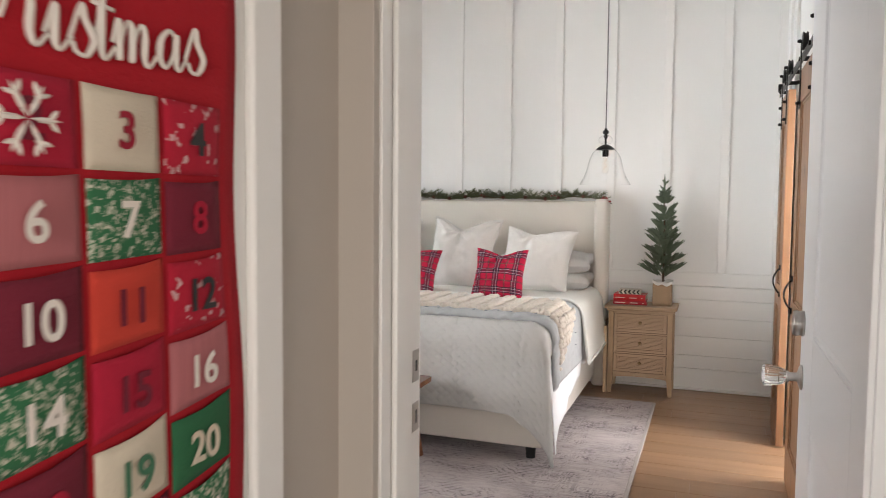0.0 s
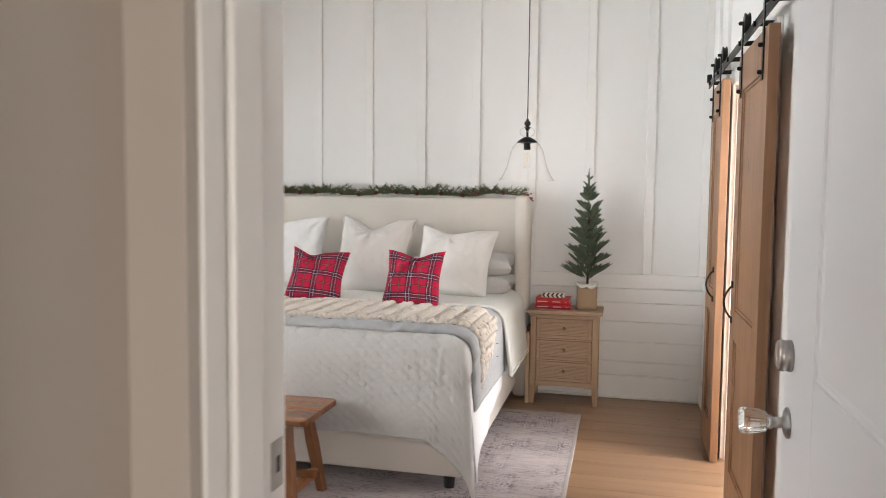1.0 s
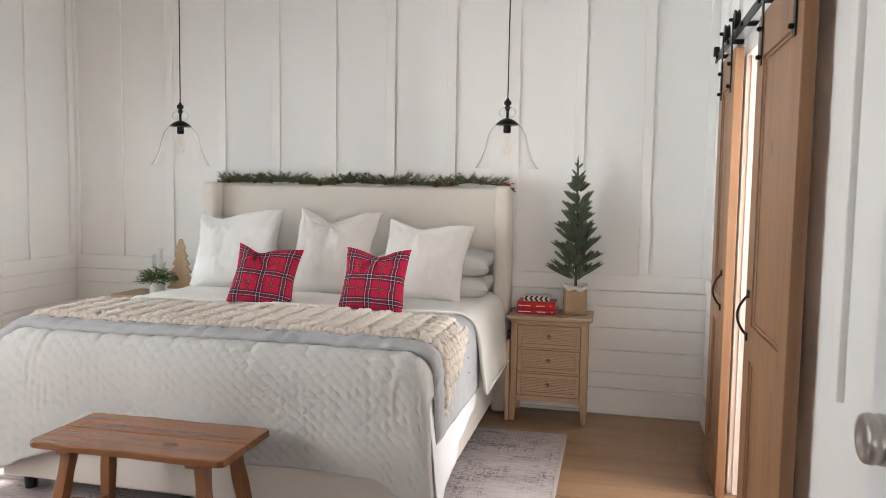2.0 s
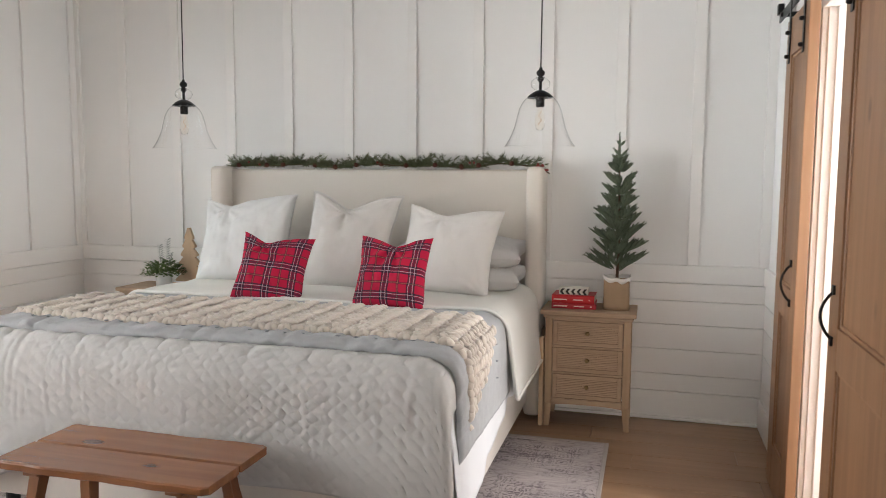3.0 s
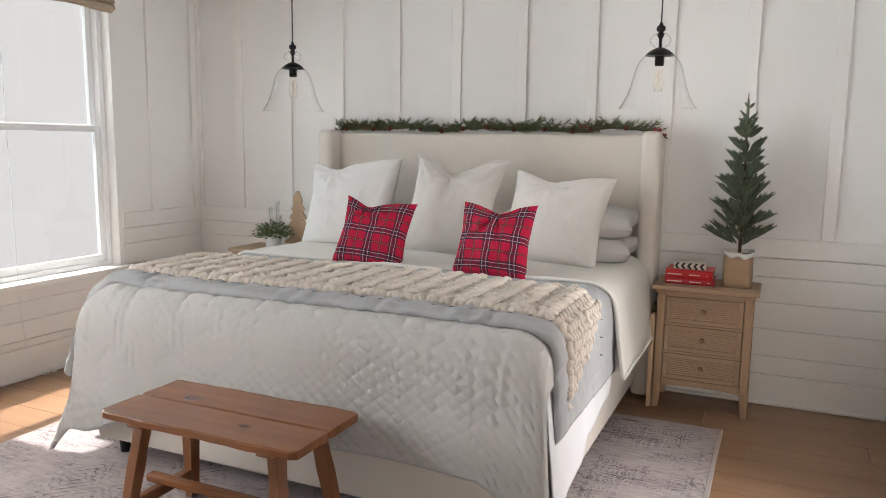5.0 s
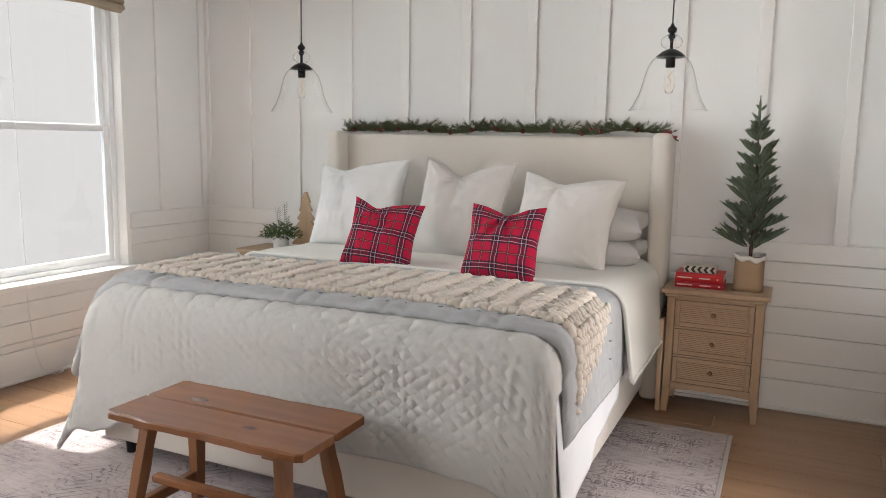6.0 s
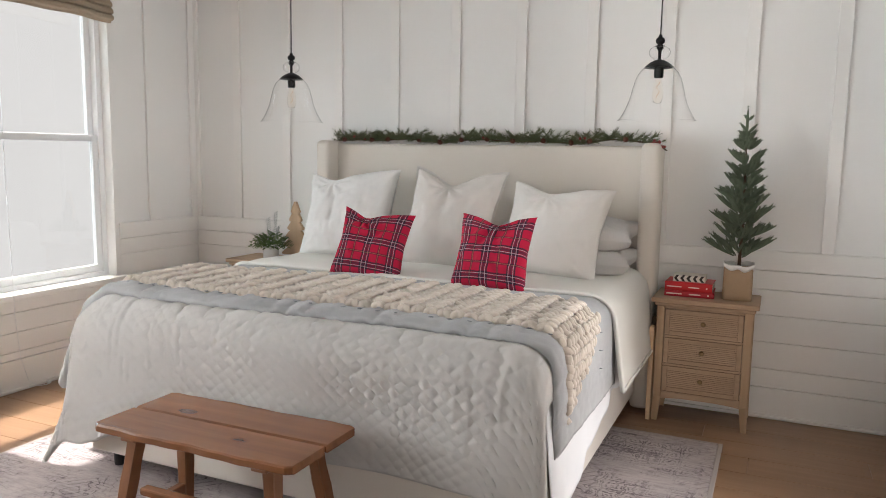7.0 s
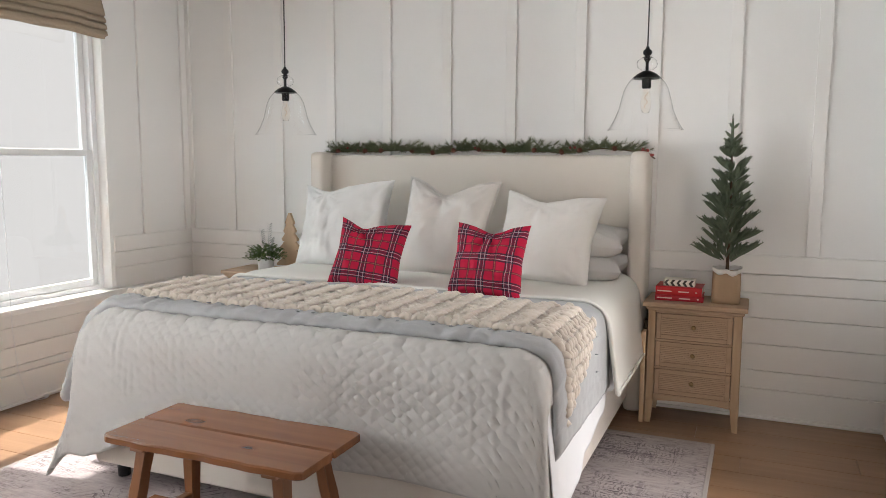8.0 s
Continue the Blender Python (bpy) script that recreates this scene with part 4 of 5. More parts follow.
# ---- pillows ----
def pillow(name, at, w, h, t, lean, rz, roll, material, label, category, seed, dent=0.0, group="", flange=0.0, puffy=0.38, pleats=False, at_u=0.0):
    """A stuffed cushion that stands on its lower edge and leans back; dent pinches the middle of its top edge."""
    th = thing(name, at, label, category, group)
    th.rotation_euler = (radians(-lean), radians(roll), radians(rz))
    n = 56
    bm = bmesh.new()
    layer = bm.loops.layers.uv.new("UVMap")

    def f(u, v, s):
        edge = max(0.0, (1 - abs(u) ** 2.6)) * max(0.0, (1 - abs(v) ** 2.6))
        x = u * w / 2 * (1 - 0.09 * (1 - abs(v)) ** 1.0 * 0.7 * abs(u) ** 3 + 0.02 * abs(v) ** 4)
        x *= 1 - 0.05 * math.cos(v * math.pi / 2) * abs(u) ** 2
        z = v * h / 2 * (1 - 0.05 * math.cos(u * math.pi / 2) * abs(v) ** 2)
        u0 = at_u
        fold = 1.15 * dent * math.exp(-(math.hypot(u - u0, 0.10) / (0.50 if u > u0 else 0.50)) ** 1.5) * max(0.0, v) ** 1.6
        z -= fold * h
        sag = 1.0 + 0.22 * (-v)                       # fuller below
        y = s * t / 2 * edge ** puffy * sag * (1 - 1.6 * fold)
        if s < 0:                                     # the front: creases that run from the dent and the corners
            cr = 0.015 * noise.noise(Vector((u * 2.2 + seed, v * 2.2, 0.3))) + 0.011 * noise.noise(Vector((u * 5 + seed, v * 3.5, 2.0))) + 0.004 * noise.noise(Vector((u * 14 + seed, v * 8, 4.0)))
            rad = math.atan2(v - 0.78, u - u0 + 1e-4)
            cr += dent * 0.075 * math.sin(rad * 9 + seed) * math.exp(-(((u - u0) ** 2 + (v - 0.6) ** 2) / 0.34))
            if pleats:
                cr += 0.0022 * math.sin(u * 44) * math.exp(-((u + 0.45) / 0.4) ** 2) * (v < 0.75)
            for cu, cv in ((-1, 1), (1, 1), (-1, -1), (1, -1)):
                dd = math.hypot(u - cu, v - cv)
                cr += 0.006 * math.sin(math.atan2(v - cv, u - cu) * 14 + seed) * math.exp(-(dd / 0.5) ** 2)
            y += cr * edge ** 0.3
        return (x, y, z + h / 2)
    for s in (-1, 1):
        g = [[bm.verts.new(f(-1 + 2 * i / n, -1 + 2 * j / n, s)) for j in range(n + 1)] for i in range(n + 1)]
        for i in range(n):
            for j in range(n):
                q = [(i, j), (i + 1, j), (i + 1, j + 1), (i, j + 1)]
                face = bm.faces.new([g[a][b] for a, b in q])
                for lp, (a, b) in zip(face.loops, q):
                    lp[layer].uv = (a / n, b / n)
    part("cushion", bm, material, th, "", True)
    if flange:
        bm = bmesh.new()
        for k, (ua, va, ub, vb) in enumerate(((-1, -1, 1, -1), (1, -1, 1, 1), (1, 1, -1, 1), (-1, 1, -1, -1))):
            def g2(a, b):
                u, v = ua + (ub - ua) * a, va + (vb - va) * a
                x, y, z = f(u, v, 1)
                o = b * flange
                return (x + o * u * (abs(u) > 0.999), 0.004 * math.sin(a * 23 + seed) * b, z + o * v * (abs(v) > 0.999))
            sheet(g2, steps(0, 1, n), steps(0, 1, 2), 0.003, bm)
        part("flange", bm, material, th)
    return th


ZP = ZT + 0.028
SHAMC = mat("cream_linen_sham", (0.72, 0.685, 0.645), 0.88, vary=0.03, scale=5, bump=0.3, bump_scale=330, sheen=0.15)
pillow("euro_pillow", (-2.19, 5.40, ZP), 0.58, 0.54, 0.19, 22, 4, -2, SHAM, "white linen euro pillow with a pleated front", "pillow", 1.0, 0.10, "euro pillows", 0.0, pleats=True, at_u=-0.42)
pillow("euro_pillow", (-1.545, 5.34, ZP), 0.53, 0.56, 0.19, 22, -2, 3, SHAMG, "oat linen euro pillow with a flanged edge", "pillow", 2.4, 0.16, "euro pillows", 0.012, at_u=-0.12)
pillow("euro_pillow", (-0.965, 5.32, ZP), 0.54, 0.50, 0.20, 24, -5, 4, SHAMC, "cream linen euro pillow leaning on the headboard", "pillow", 4.1, 0.10, "euro pillows", 0.0, at_u=-0.2)
pillow("plaid_cushion", (-1.745, 4.88, ZP - 0.012), 0.365, 0.36, 0.14, 22, 10, 7, PLAID, "red tartan plaid throw cushion", "cushion", 5.5, 0.13, "plaid cushions", at_u=-0.3)
pillow("plaid_cushion", (-1.09, 4.86, ZP - 0.012), 0.37, 0.365, 0.14, 21, -4, 0, PLAID, "red tartan plaid throw cushion", "cushion", 7.3, 0.12, "plaid cushions", at_u=0.05)
for zz, yy, sd, tip in ((ZP + 0.065, 5.62, 3.3, 88), (ZP + 0.185, 5.645, 6.1, 84)):
    for xx in (-0.91,):
        p = pillow("sleeping_pillow", (xx, yy - 0.22, zz), 0.72, 0.42, 0.15, tip, 0, 0, PILLOWG, "grey-white bed pillow lying behind the euro pillows", "pillow", sd, 0.03, "bed pillows", 0.0, 0.28)


# ---- bench ----
def bench():
    b = thing("bench", (-1.552, 3.625, 0.012), "rustic reddish pine bench with two live-edge planks", "bench")
    z = -0.012

    def plank(y0, y1, edge):
        bm = bmesh.new()
        n = 40
        cuts2 = []
        for k in range(n + 1):
            x = -0.403 + 0.806 * k / n
            w = 0.003 * math.sin(k * 0.33 + edge) + 0.0018 * math.sin(k * 0.9 + 2)
            r = 0.016 * max(0.0, abs(x) / 0.403 - 0.965) / 0.035
            a, c = (y0 + w + r * 0.8, y1) if edge < 2 else (y0, y1 + w - r * 0.8)
            cuts2.append([bm.verts.new((x, yy, zz)) for yy, zz in ((a + 0.008, 0.432 + z), (a, 0.437 + z), (a + 0.002, 0.455 + z), (a + 0.008, 0.46 + z), (c - 0.002, 0.46 + z), (c, 0.458 + z), (c, 0.432 + z))])
        for p, q in zip(cuts2, cuts2[1:]):
            for j in range(7):
                bm.faces.new([p[j], p[(j + 1) % 7], q[(j + 1) % 7], q[j]])
        bm.faces.new(cuts2[0][::-1])
        bm.faces.new(cuts2[-1])
        return bm
    part("plank", plank(-0.192, -0.0045, 1.0), BENCHW, b)
    part("plank", plank(0.0035, 0.19, 3.0), BENCHW, b)
    for sx in (-1, 1):
        part("cleat", box(sx * 0.27 - 0.03, sx * 0.27 + 0.03, -0.165, 0.165, 0.41 + z, 0.432 + z, 0.004), BENCHL, b)
        for sy in (-1, 1):
            bm = bmesh.new()
            rings = []
            for f, w, d in ((0, 0.044, 0.038), (0.35, 0.050, 0.042), (0.62, 0.056, 0.046), (0.78, 0.050, 0.042), (1.0, 0.056, 0.045)):
                x, y, zz = sx * (0.335 - 0.055 * f), sy * (0.165 - 0.055 * f), 0.40 * f
                c = 0.008
                rings.append([bm.verts.new((x + px * w / 2 - (c if abs(px) == 1 and k % 2 else 0) * px, y + py * d / 2, zz + z + 0.012)) for k, (px, py) in enumerate(((-1, -0.7), (-0.7, -1), (0.7, -1), (1, -0.7), (1, 0.7), (0.7, 1), (-0.7, 1), (-1, 0.7)))])
            for p, q in zip(rings, rings[1:]):
                for j in range(8):
                    bm.faces.new([p[j], p[(j + 1) % 8], q[(j + 1) % 8], q[j]])
            bm.faces.new(rings[0][::-1])
            bm.faces.new(rings[-1])
            part("leg", bm, BENCHL, b)
        part("side_stretcher", box(sx * 0.318 - 0.017, sx * 0.318 + 0.017, -0.13, 0.13, 0.085, 0.125, 0.006), BENCHL, b)
    part("long_stretcher", box(-0.38, 0.38, -0.02, 0.02, 0.125, 0.155, 0.008), BENCHW, b)
    return b


bench()


# ---- nightstands ----
def nightstand():
    s = thing("nightstand", (-0.205, 5.775, 0), "washed oak three-drawer nightstand with brass knobs", "nightstand", "pair of nightstands")
    part("tabletop", box(-0.258, 0.258, -0.165, 0.17, 0.638, 0.662, 0.005, 2), WASHX, s)
    part("top_moulding", box(-0.243, 0.243, -0.150, 0.165, 0.618, 0.638, 0.008, 3), WASHX, s)
    for sx in (-1, 1):
        for y0, y1 in ((-0.135, -0.095), (0.12, 0.16)):
            bm = box(-0.02, 0.02, y0, y1, 0.13, 0.618, 0.003, 1)
            bmesh.ops.transform(bm, matrix=pose(sx * 0.212, 0, 0), verts=bm.verts)
            post = part("post", bm, WASHZ, s)
            bm = bmesh.new()
            lo = [bm.verts.new((sx * 0.212 + a * 0.014 + sx * 0.008, (y0 + y1) / 2 + c * 0.014, 0)) for a, c in ((-1, -1), (1, -1), (1, 1), (-1, 1))]
            hi = [bm.verts.new((sx * 0.212 + a * 0.02, (y0 + y1) / 2 + c * 0.02, 0.13)) for a, c in ((-1, -1), (1, -1), (1, 1), (-1, 1))]
            for k in range(4):
                bm.faces.new([lo[k], lo[(k + 1) % 4], hi[(k + 1) % 4], hi[k]])
            bm.faces.new(lo[::-1])
            part("foot", bm, WASHZ, post)
        part("side_panel", box(sx * 0.217 - 0.006, sx * 0.217 + 0.006, -0.095, 0.12, 0.15, 0.618), WASHZ, s)
    part("back_panel", box(-0.19, 0.19, 0.14, 0.15, 0.15, 0.618), WASHZ, s)
    # arched lower rail
    bm = bmesh.new()
    top, low = [], []
    for k in range(13):
        x = -0.192 + 0.384 * k / 12
        drop = 0.010 * (abs(x) / 0.192) ** 3
        top.append([bm.verts.new((x, y, 0.158)) for y in (-0.128, -0.108)])
        low.append([bm.verts.new((x, y, 0.132 - drop)) for y in (-0.128, -0.108)])
    for k in range(12):
        for g in (0, 1):
            bm.faces.new([top[k][g], top[k + 1][g], low[k + 1][g], low[k][g]])
        bm.faces.new([low[k][0], low[k + 1][0], low[k + 1][1], low[k][1]])
        bm.faces.new([top[k][0], top[k + 1][0], top[k + 1][1], top[k][1]])
    part("bottom_rail", bm, WASHX, s)
    for z0, z1 in ((0.603, 0.618), (0.452, 0.464), (0.302, 0.314), (0.158, 0.164)):
        part("rail", box(-0.192, 0.192, -0.128, -0.10, z0, z1, 0.002, 1), WASHX, s)
    for z0, z1 in ((0.466, 0.601), (0.316, 0.450), (0.166, 0.300)):
        d = part("drawer", box(-0.189, 0.189, -0.122, 0.10, z0, z1, 0.002, 1), WASHX, s)
        for a, b, c, e in ((-0.189, -0.165, z0, z1), (0.165, 0.189, z0, z1), (-0.165, 0.165, z0, z0 + 0.022), (-0.165, 0.165, z1 - 0.022, z1)):
            part("frame_strip", box(a, b, -0.1305, -0.122, c, e, 0.002, 1), WASHX, d)
        for k in range(9):
            za = z0 + 0.024 + k * (z1 - z0 - 0.048) / 9
            part("reed", box(-0.165, 0.165, -0.1265, -0.122, za + 0.0003, za + (z1 - z0 - 0.048) / 9 - 0.0003, 0.0011, 1), WASHX, d)
        bm = lathe([(0, 0), (0.006, 0.0), (0.005, 0.01), (0.012, 0.016), (0.0125, 0.02), (0.008, 0.025), (0, 0.026)], 16)
        bmesh.ops.transform(bm, matrix=pose(0, -0.1265, (z0 + z1) / 2 + 0.005, 90, 0, 0), verts=bm.verts)
        part("knob", bm, BRASS, d, "small aged brass knob", True)
    return s


ns = nightstand()
copy_thing(ns, pose(-2.985, 5.775, 0))

# ---- rug ----
rug = thing("rug", (0, 0, 0), "worn grey and mauve vintage-style area rug under the bed", "rug")
part("woven_field", box(-3.00, -0.085, 1.80, 5.405, -0.004, 0.010, 0.003, 1), RUG, rug)
for a, b, c, d in ((-3.02, -3.00, 1.78, 5.425), (-0.085, -0.065, 1.78, 5.425), (-3.00, -0.085, 5.405, 5.425), (-3.00, -0.085, 1.78, 1.80)):
    part("binding", box(a, b, c, d, -0.004, 0.0105, 0.003, 1), RUGEDGE, rug)


# ---- pendants ----
def pendant(x):
    p = thing("pendant_lamp", (x, 5.42, 1.55), "clear glass bell pendant lamp with black fittings", "pendant lamp", "bedside pendants")
    top = TOP - 1.55
    part("cord", tube([(0, 0, 0.40), (0.002, 0, 0.9), (0, 0, top)], 0.0035, 8), BLACKP, p, "thin black cord")
    part("canopy", lathe([(0, top), (0.06, top), (0.055, top - 0.02), (0.01, top - 0.03), (0, top - 0.03)], 24), BLACK, p, "", True)
    part("finial", lathe([(0, 0.40), (0.007, 0.40), (0.010, 0.388), (0.019, 0.382), (0.022, 0.372), (0.019, 0.362), (0.010, 0.356), (0.014, 0.346), (0.017, 0.338), (0.010, 0.33), (0.0075, 0.325), (0.0075, 0.26), (0, 0.26)], 20), BLACK, p, "turned black finial", True)
    part("cap", lathe([(0.008, 0.286), (0.02, 0.283), (0.045, 0.27), (0.066, 0.252), (0.068, 0.247), (0.05, 0.246), (0.022, 0.244), (0.022, 0.205), (0.018, 0.2), (0, 0.2)], 28), BLACK, p, "black metal cap and socket", True)
    outer = [(0.182, 0.0), (0.172, 0.012), (0.150, 0.05), (0.130, 0.10), (0.118, 0.15), (0.106, 0.195), (0.090, 0.225), (0.07, 0.247), (0.05, 0.26)]
    shell = lathe(outer + [(r - 0.0009, z - 0.0003) for r, z in reversed(outer)], 48)
    g = part("shade", shell, THIN, p, "clear glass bell shade", True)
    g.visible_shadow = False
    neck = [(0.028, 0.288), (0.043, 0.298), (0.05, 0.315), (0.045, 0.333), (0.028, 0.346), (0.018, 0.352)]
    g = part("neck", lathe(neck + [(r - 0.0009, z) for r, z in reversed(neck)], 28), THIN, p, "small clear glass globe", True)
    g.visible_shadow = False
    bulb = [(0.012, 0.2), (0.014, 0.185), (0.023, 0.155), (0.026, 0.13), (0.024, 0.105), (0.016, 0.085), (0, 0.08)]
    b = part("bulb", lathe(bulb, 20), BULBG, p, "clear filament bulb", True)
    b.visible_shadow = False
    part("filament", tube([(0.006 * math.cos(k), 0.006 * math.sin(k), 0.18 - 0.007 * k) for k in range(11)], 0.0013, 5), mat("amber_filament", (0.70, 0.50, 0.33), 0.4), b)
    return p


pendant(-2.556)
pendant(-0.456)


# ---- greenery ----
def needle_fan(bm, p, d, length, count, rng, width=0.0016, spread=0.6, long=0.045):
    """Thin needles round a twig that points along d."""
    d = Vector(d).normalized()
    s = d.orthogonal().normalized()
    t = d.cross(s)
    for k in range(count):
        f = rng.random()
        a = rng.uniform(0, 2 * math.pi)
        o = math.cos(a) * s + math.sin(a) * t
        b = Vector(p) + d * f * length
        tip = b + (d * 0.75 + o * spread).normalized() * rng.uniform(0.6, 1.0) * min(length * 0.5, long)
        w = d.cross(o).normalized() * width
        bm.faces.new([bm.verts.new(b - w), bm.verts.new(b + w), bm.verts.new(tip)])


def small_tree():
    rng = random.Random(21)
    t = thing("christmas_tree", (-0.062, 5.785, 0.662), "small artificial spruce tree in a kraft paper pot", "christmas tree")
    # soft square paper pot with a rumpled white lining
    def wall(u, v):
        a = u * 2 * math.pi
        r = 0.071 * (abs(math.cos(a)) ** 5 + abs(math.sin(a)) ** 5) ** (-1 / 5) * (1 - 0.03 * v + 0.02 * math.sin(3 * a + 2))
        return (r * math.cos(a), r * math.sin(a), 0.165 * v + (0.006 * math.sin(2 * a + 1) if v > 0.95 else 0))
    part("pot", sheet(wall, steps(0, 1, 40), steps(0, 1, 6), 0.003), PAPER, t, "brown kraft paper pot", True)
    part("pot_base", box(-0.058, 0.058, -0.058, 0.058, 0.0, 0.006), PAPER, t)

    def lining(u, v):
        x, y, z = wall(u, 1.0)
        a = u * 2 * math.pi
        k = 0.98 + 0.07 * v * (1 - v) * 4
        return (x * k, y * k, z - 0.006 + 0.026 * math.sin(math.pi * v) + 0.007 * math.sin(7 * a) * v)
    part("lining", sheet(lining, steps(0, 1, 60), steps(0, 1, 6), 0.002), PAPERW, t, "rumpled white fabric lining", True)
    part("moss", lathe([(0.055, 0.13), (0.045, 0.15), (0.02, 0.165), (0, 0.168)], 16), SOIL, t, "dark moss in the pot", True)
    part("trunk", tube([(0, 0, 0.12), (0.004, 0, 0.4), (0.0, 0.0, 0.7), (-0.006, 0, 0.9)], 0.009, 8, taper=[1, 0.8, 0.5, 0.25]), BARK, t)
    bm = bmesh.new()

    def finger(p, d, length, r):
        d = Vector(d).normalized()
        blob(bm, Vector(p) + d * length / 2, d, length, r * 0.8, 6, 5)
        needle_fan(bm, p, d, length, int(60 + length * 900), rng, 0.0011, 0.75, 0.017)
    H0, H1, rows = 0.215, 0.80, 10
    for i in range(rows):
        f = i / (rows - 1)
        z = H0 + (H1 - H0) * f ** 0.95
        reach = 0.156 * (1 - f) ** 0.5 + 0.045
        n = 8 if f < 0.7 else 6
        for k in range(n):
            a = 2 * math.pi * (k + 0.5 * (i % 2)) / n + rng.uniform(-0.3, 0.3)
            L = reach * rng.uniform(0.72, 1.08)
            up = rng.uniform(0.42, 0.8) + 0.3 * f
            p = Vector((0, 0, z + rng.uniform(-0.015, 0.015)))
            d = Vector((math.cos(a), math.sin(a), up)).normalized()
            finger(p + d * L * 0.15, d, L * 0.9, 0.0115)
            for sgn in (-1, 1):
                for at, ln in ((0.22, 0.55), (0.42, 0.50), (0.62, 0.38)):
                    if rng.random() < 0.15:
                        continue
                    dd = Vector((math.cos(a + sgn * 0.6), math.sin(a + sgn * 0.6), up + 0.22))
                    finger(p + d * L * at, dd, max(0.035, L * ln * rng.uniform(0.8, 1.15)), 0.0105)
    for z, a, L in ((0.84, 0.3, 0.06), (0.85, 3.3, 0.055), (0.905, 0.1, 0.035), (0.91, 3.0, 0.03)):
        finger((0, 0, z), (math.cos(a), math.sin(a), 1.1), L, 0.0105)
    finger((-0.004, 0, 0.79), (-0.01, 0, 1), 0.185, 0.0095)
    part("crown", bm, NEEDLE, t, "stiff grey-green needle branches", True)
    return t


small_tree()


def garland():
    rng = random.Random(5)
    g = thing("garland", (XC, 5.875, 1.44), "pine garland with cones and red berries on the headboard", "garland")
    x0, x1 = -0.975, 1.085

    def spine(f):
        x = x0 + (x1 - x0) * f
        z = 0.012 + 0.012 * math.sin(9 * f) ** 2 + 0.006 * math.sin(31 * f)
        if f > 0.97:
            z -= (f - 0.97) * 1.3
        return Vector((x, 0.012 * math.sin(14 * f) - (0.05 if f > 0.96 else 0), z))
    part("stem", tube([spine(k / 60) for k in range(61)], 0.004, 6), BARK, g)
    bm = bmesh.new()
    for k in range(460):
        f = rng.random() * 0.955
        if rng.random() < 0.35 and f > 0.84:
            continue
        p = spine(f)
        s = rng.choice((-1, 1))
        d = Vector((s * rng.uniform(0.5, 1.0), rng.uniform(-0.5, 0.35), rng.uniform(-0.05, 0.8)))
        L = rng.uniform(0.045, 0.085)
        needle_fan(bm, p, d, L, 46, rng, 0.0017, 0.6)
    part("needles", bm, GARL, g, "green and brown pine needles", kind="stuff")
    for k in range(13):
        f = 0.04 + 0.92 * k / 12 + rng.uniform(-0.02, 0.02)
        bm = lathe([(0, -0.018), (0.010, -0.014), (0.008, -0.010), (0.014, -0.006), (0.011, -0.001), (0.014, 0.004), (0.009, 0.009), (0.009, 0.013), (0, 0.02)], 10)
        bmesh.ops.transform(bm, matrix=Matrix.Translation(spine(f) + Vector((0, -0.03, 0.002))) @ pose(0, 0, 0, rng.uniform(40, 120), rng.uniform(-40, 40), 0), verts=bm.verts)
        part("pine_cone", bm, CONE, g)
    for k in range(16):
        f = rng.choice((0.07, 0.10, 0.78, 0.79, 0.98, 0.99, 1.0, 0.5)) + rng.uniform(-0.012, 0.0)
        bm = bmesh.new()
        bmesh.ops.create_icosphere(bm, subdivisions=2, radius=0.0075, matrix=Matrix.Translation(spine(min(1, f)) + Vector((rng.uniform(-0.01, 0.01), -0.035 + rng.uniform(-0.008, 0.008), rng.uniform(0, 0.025)))))
        part("berry", bm, BERRY, g, "", True)
    return g


garland()

# ---- on the nightstands ----
NT = 0.662


def book(z, w, h, x, rz, material):
    b = thing("book", (x, 5.785, z), "red cloth-bound hardcover book lying flat", "book", "red books", rz=rz)
    d = 0.17
    part("page_block", box(-w / 2 + 0.004, w / 2 - 0.004, -d / 2 + 0.004, d / 2 - 0.004, 0.003, h - 0.003), PAGES, b, "cream page block")
    for a, c in ((0, 0.003), (h - 0.003, h)):
        part("cover", box(-w / 2, w / 2, -d / 2, d / 2, a, c, 0.0008, 1), material, b)
    bm = bmesh.new()
    prev = None
    for k in range(7):
        a = -math.pi / 2 + math.pi * k / 6
        rowv = [bm.verts.new((xx, -d / 2 - 0.004 * math.cos(a), h / 2 + h / 2 * math.sin(a))) for xx in (-w / 2, w / 2)]
        if prev:
            bm.faces.new([prev[0], prev[1], rowv[1], rowv[0]])
        prev = rowv
    spine = part("spine", bm, material, b, "", True)
    for a, c in ((-0.11, -0.035), (0.0, 0.055), (0.088, 0.096)):
        part("title_bar", box(a * w / 0.24, c * w / 0.24, -d / 2 - 0.0052, -d / 2 - 0.0035, h * 0.4, h * 0.4 + 0.006), INKW, spine)
    return b


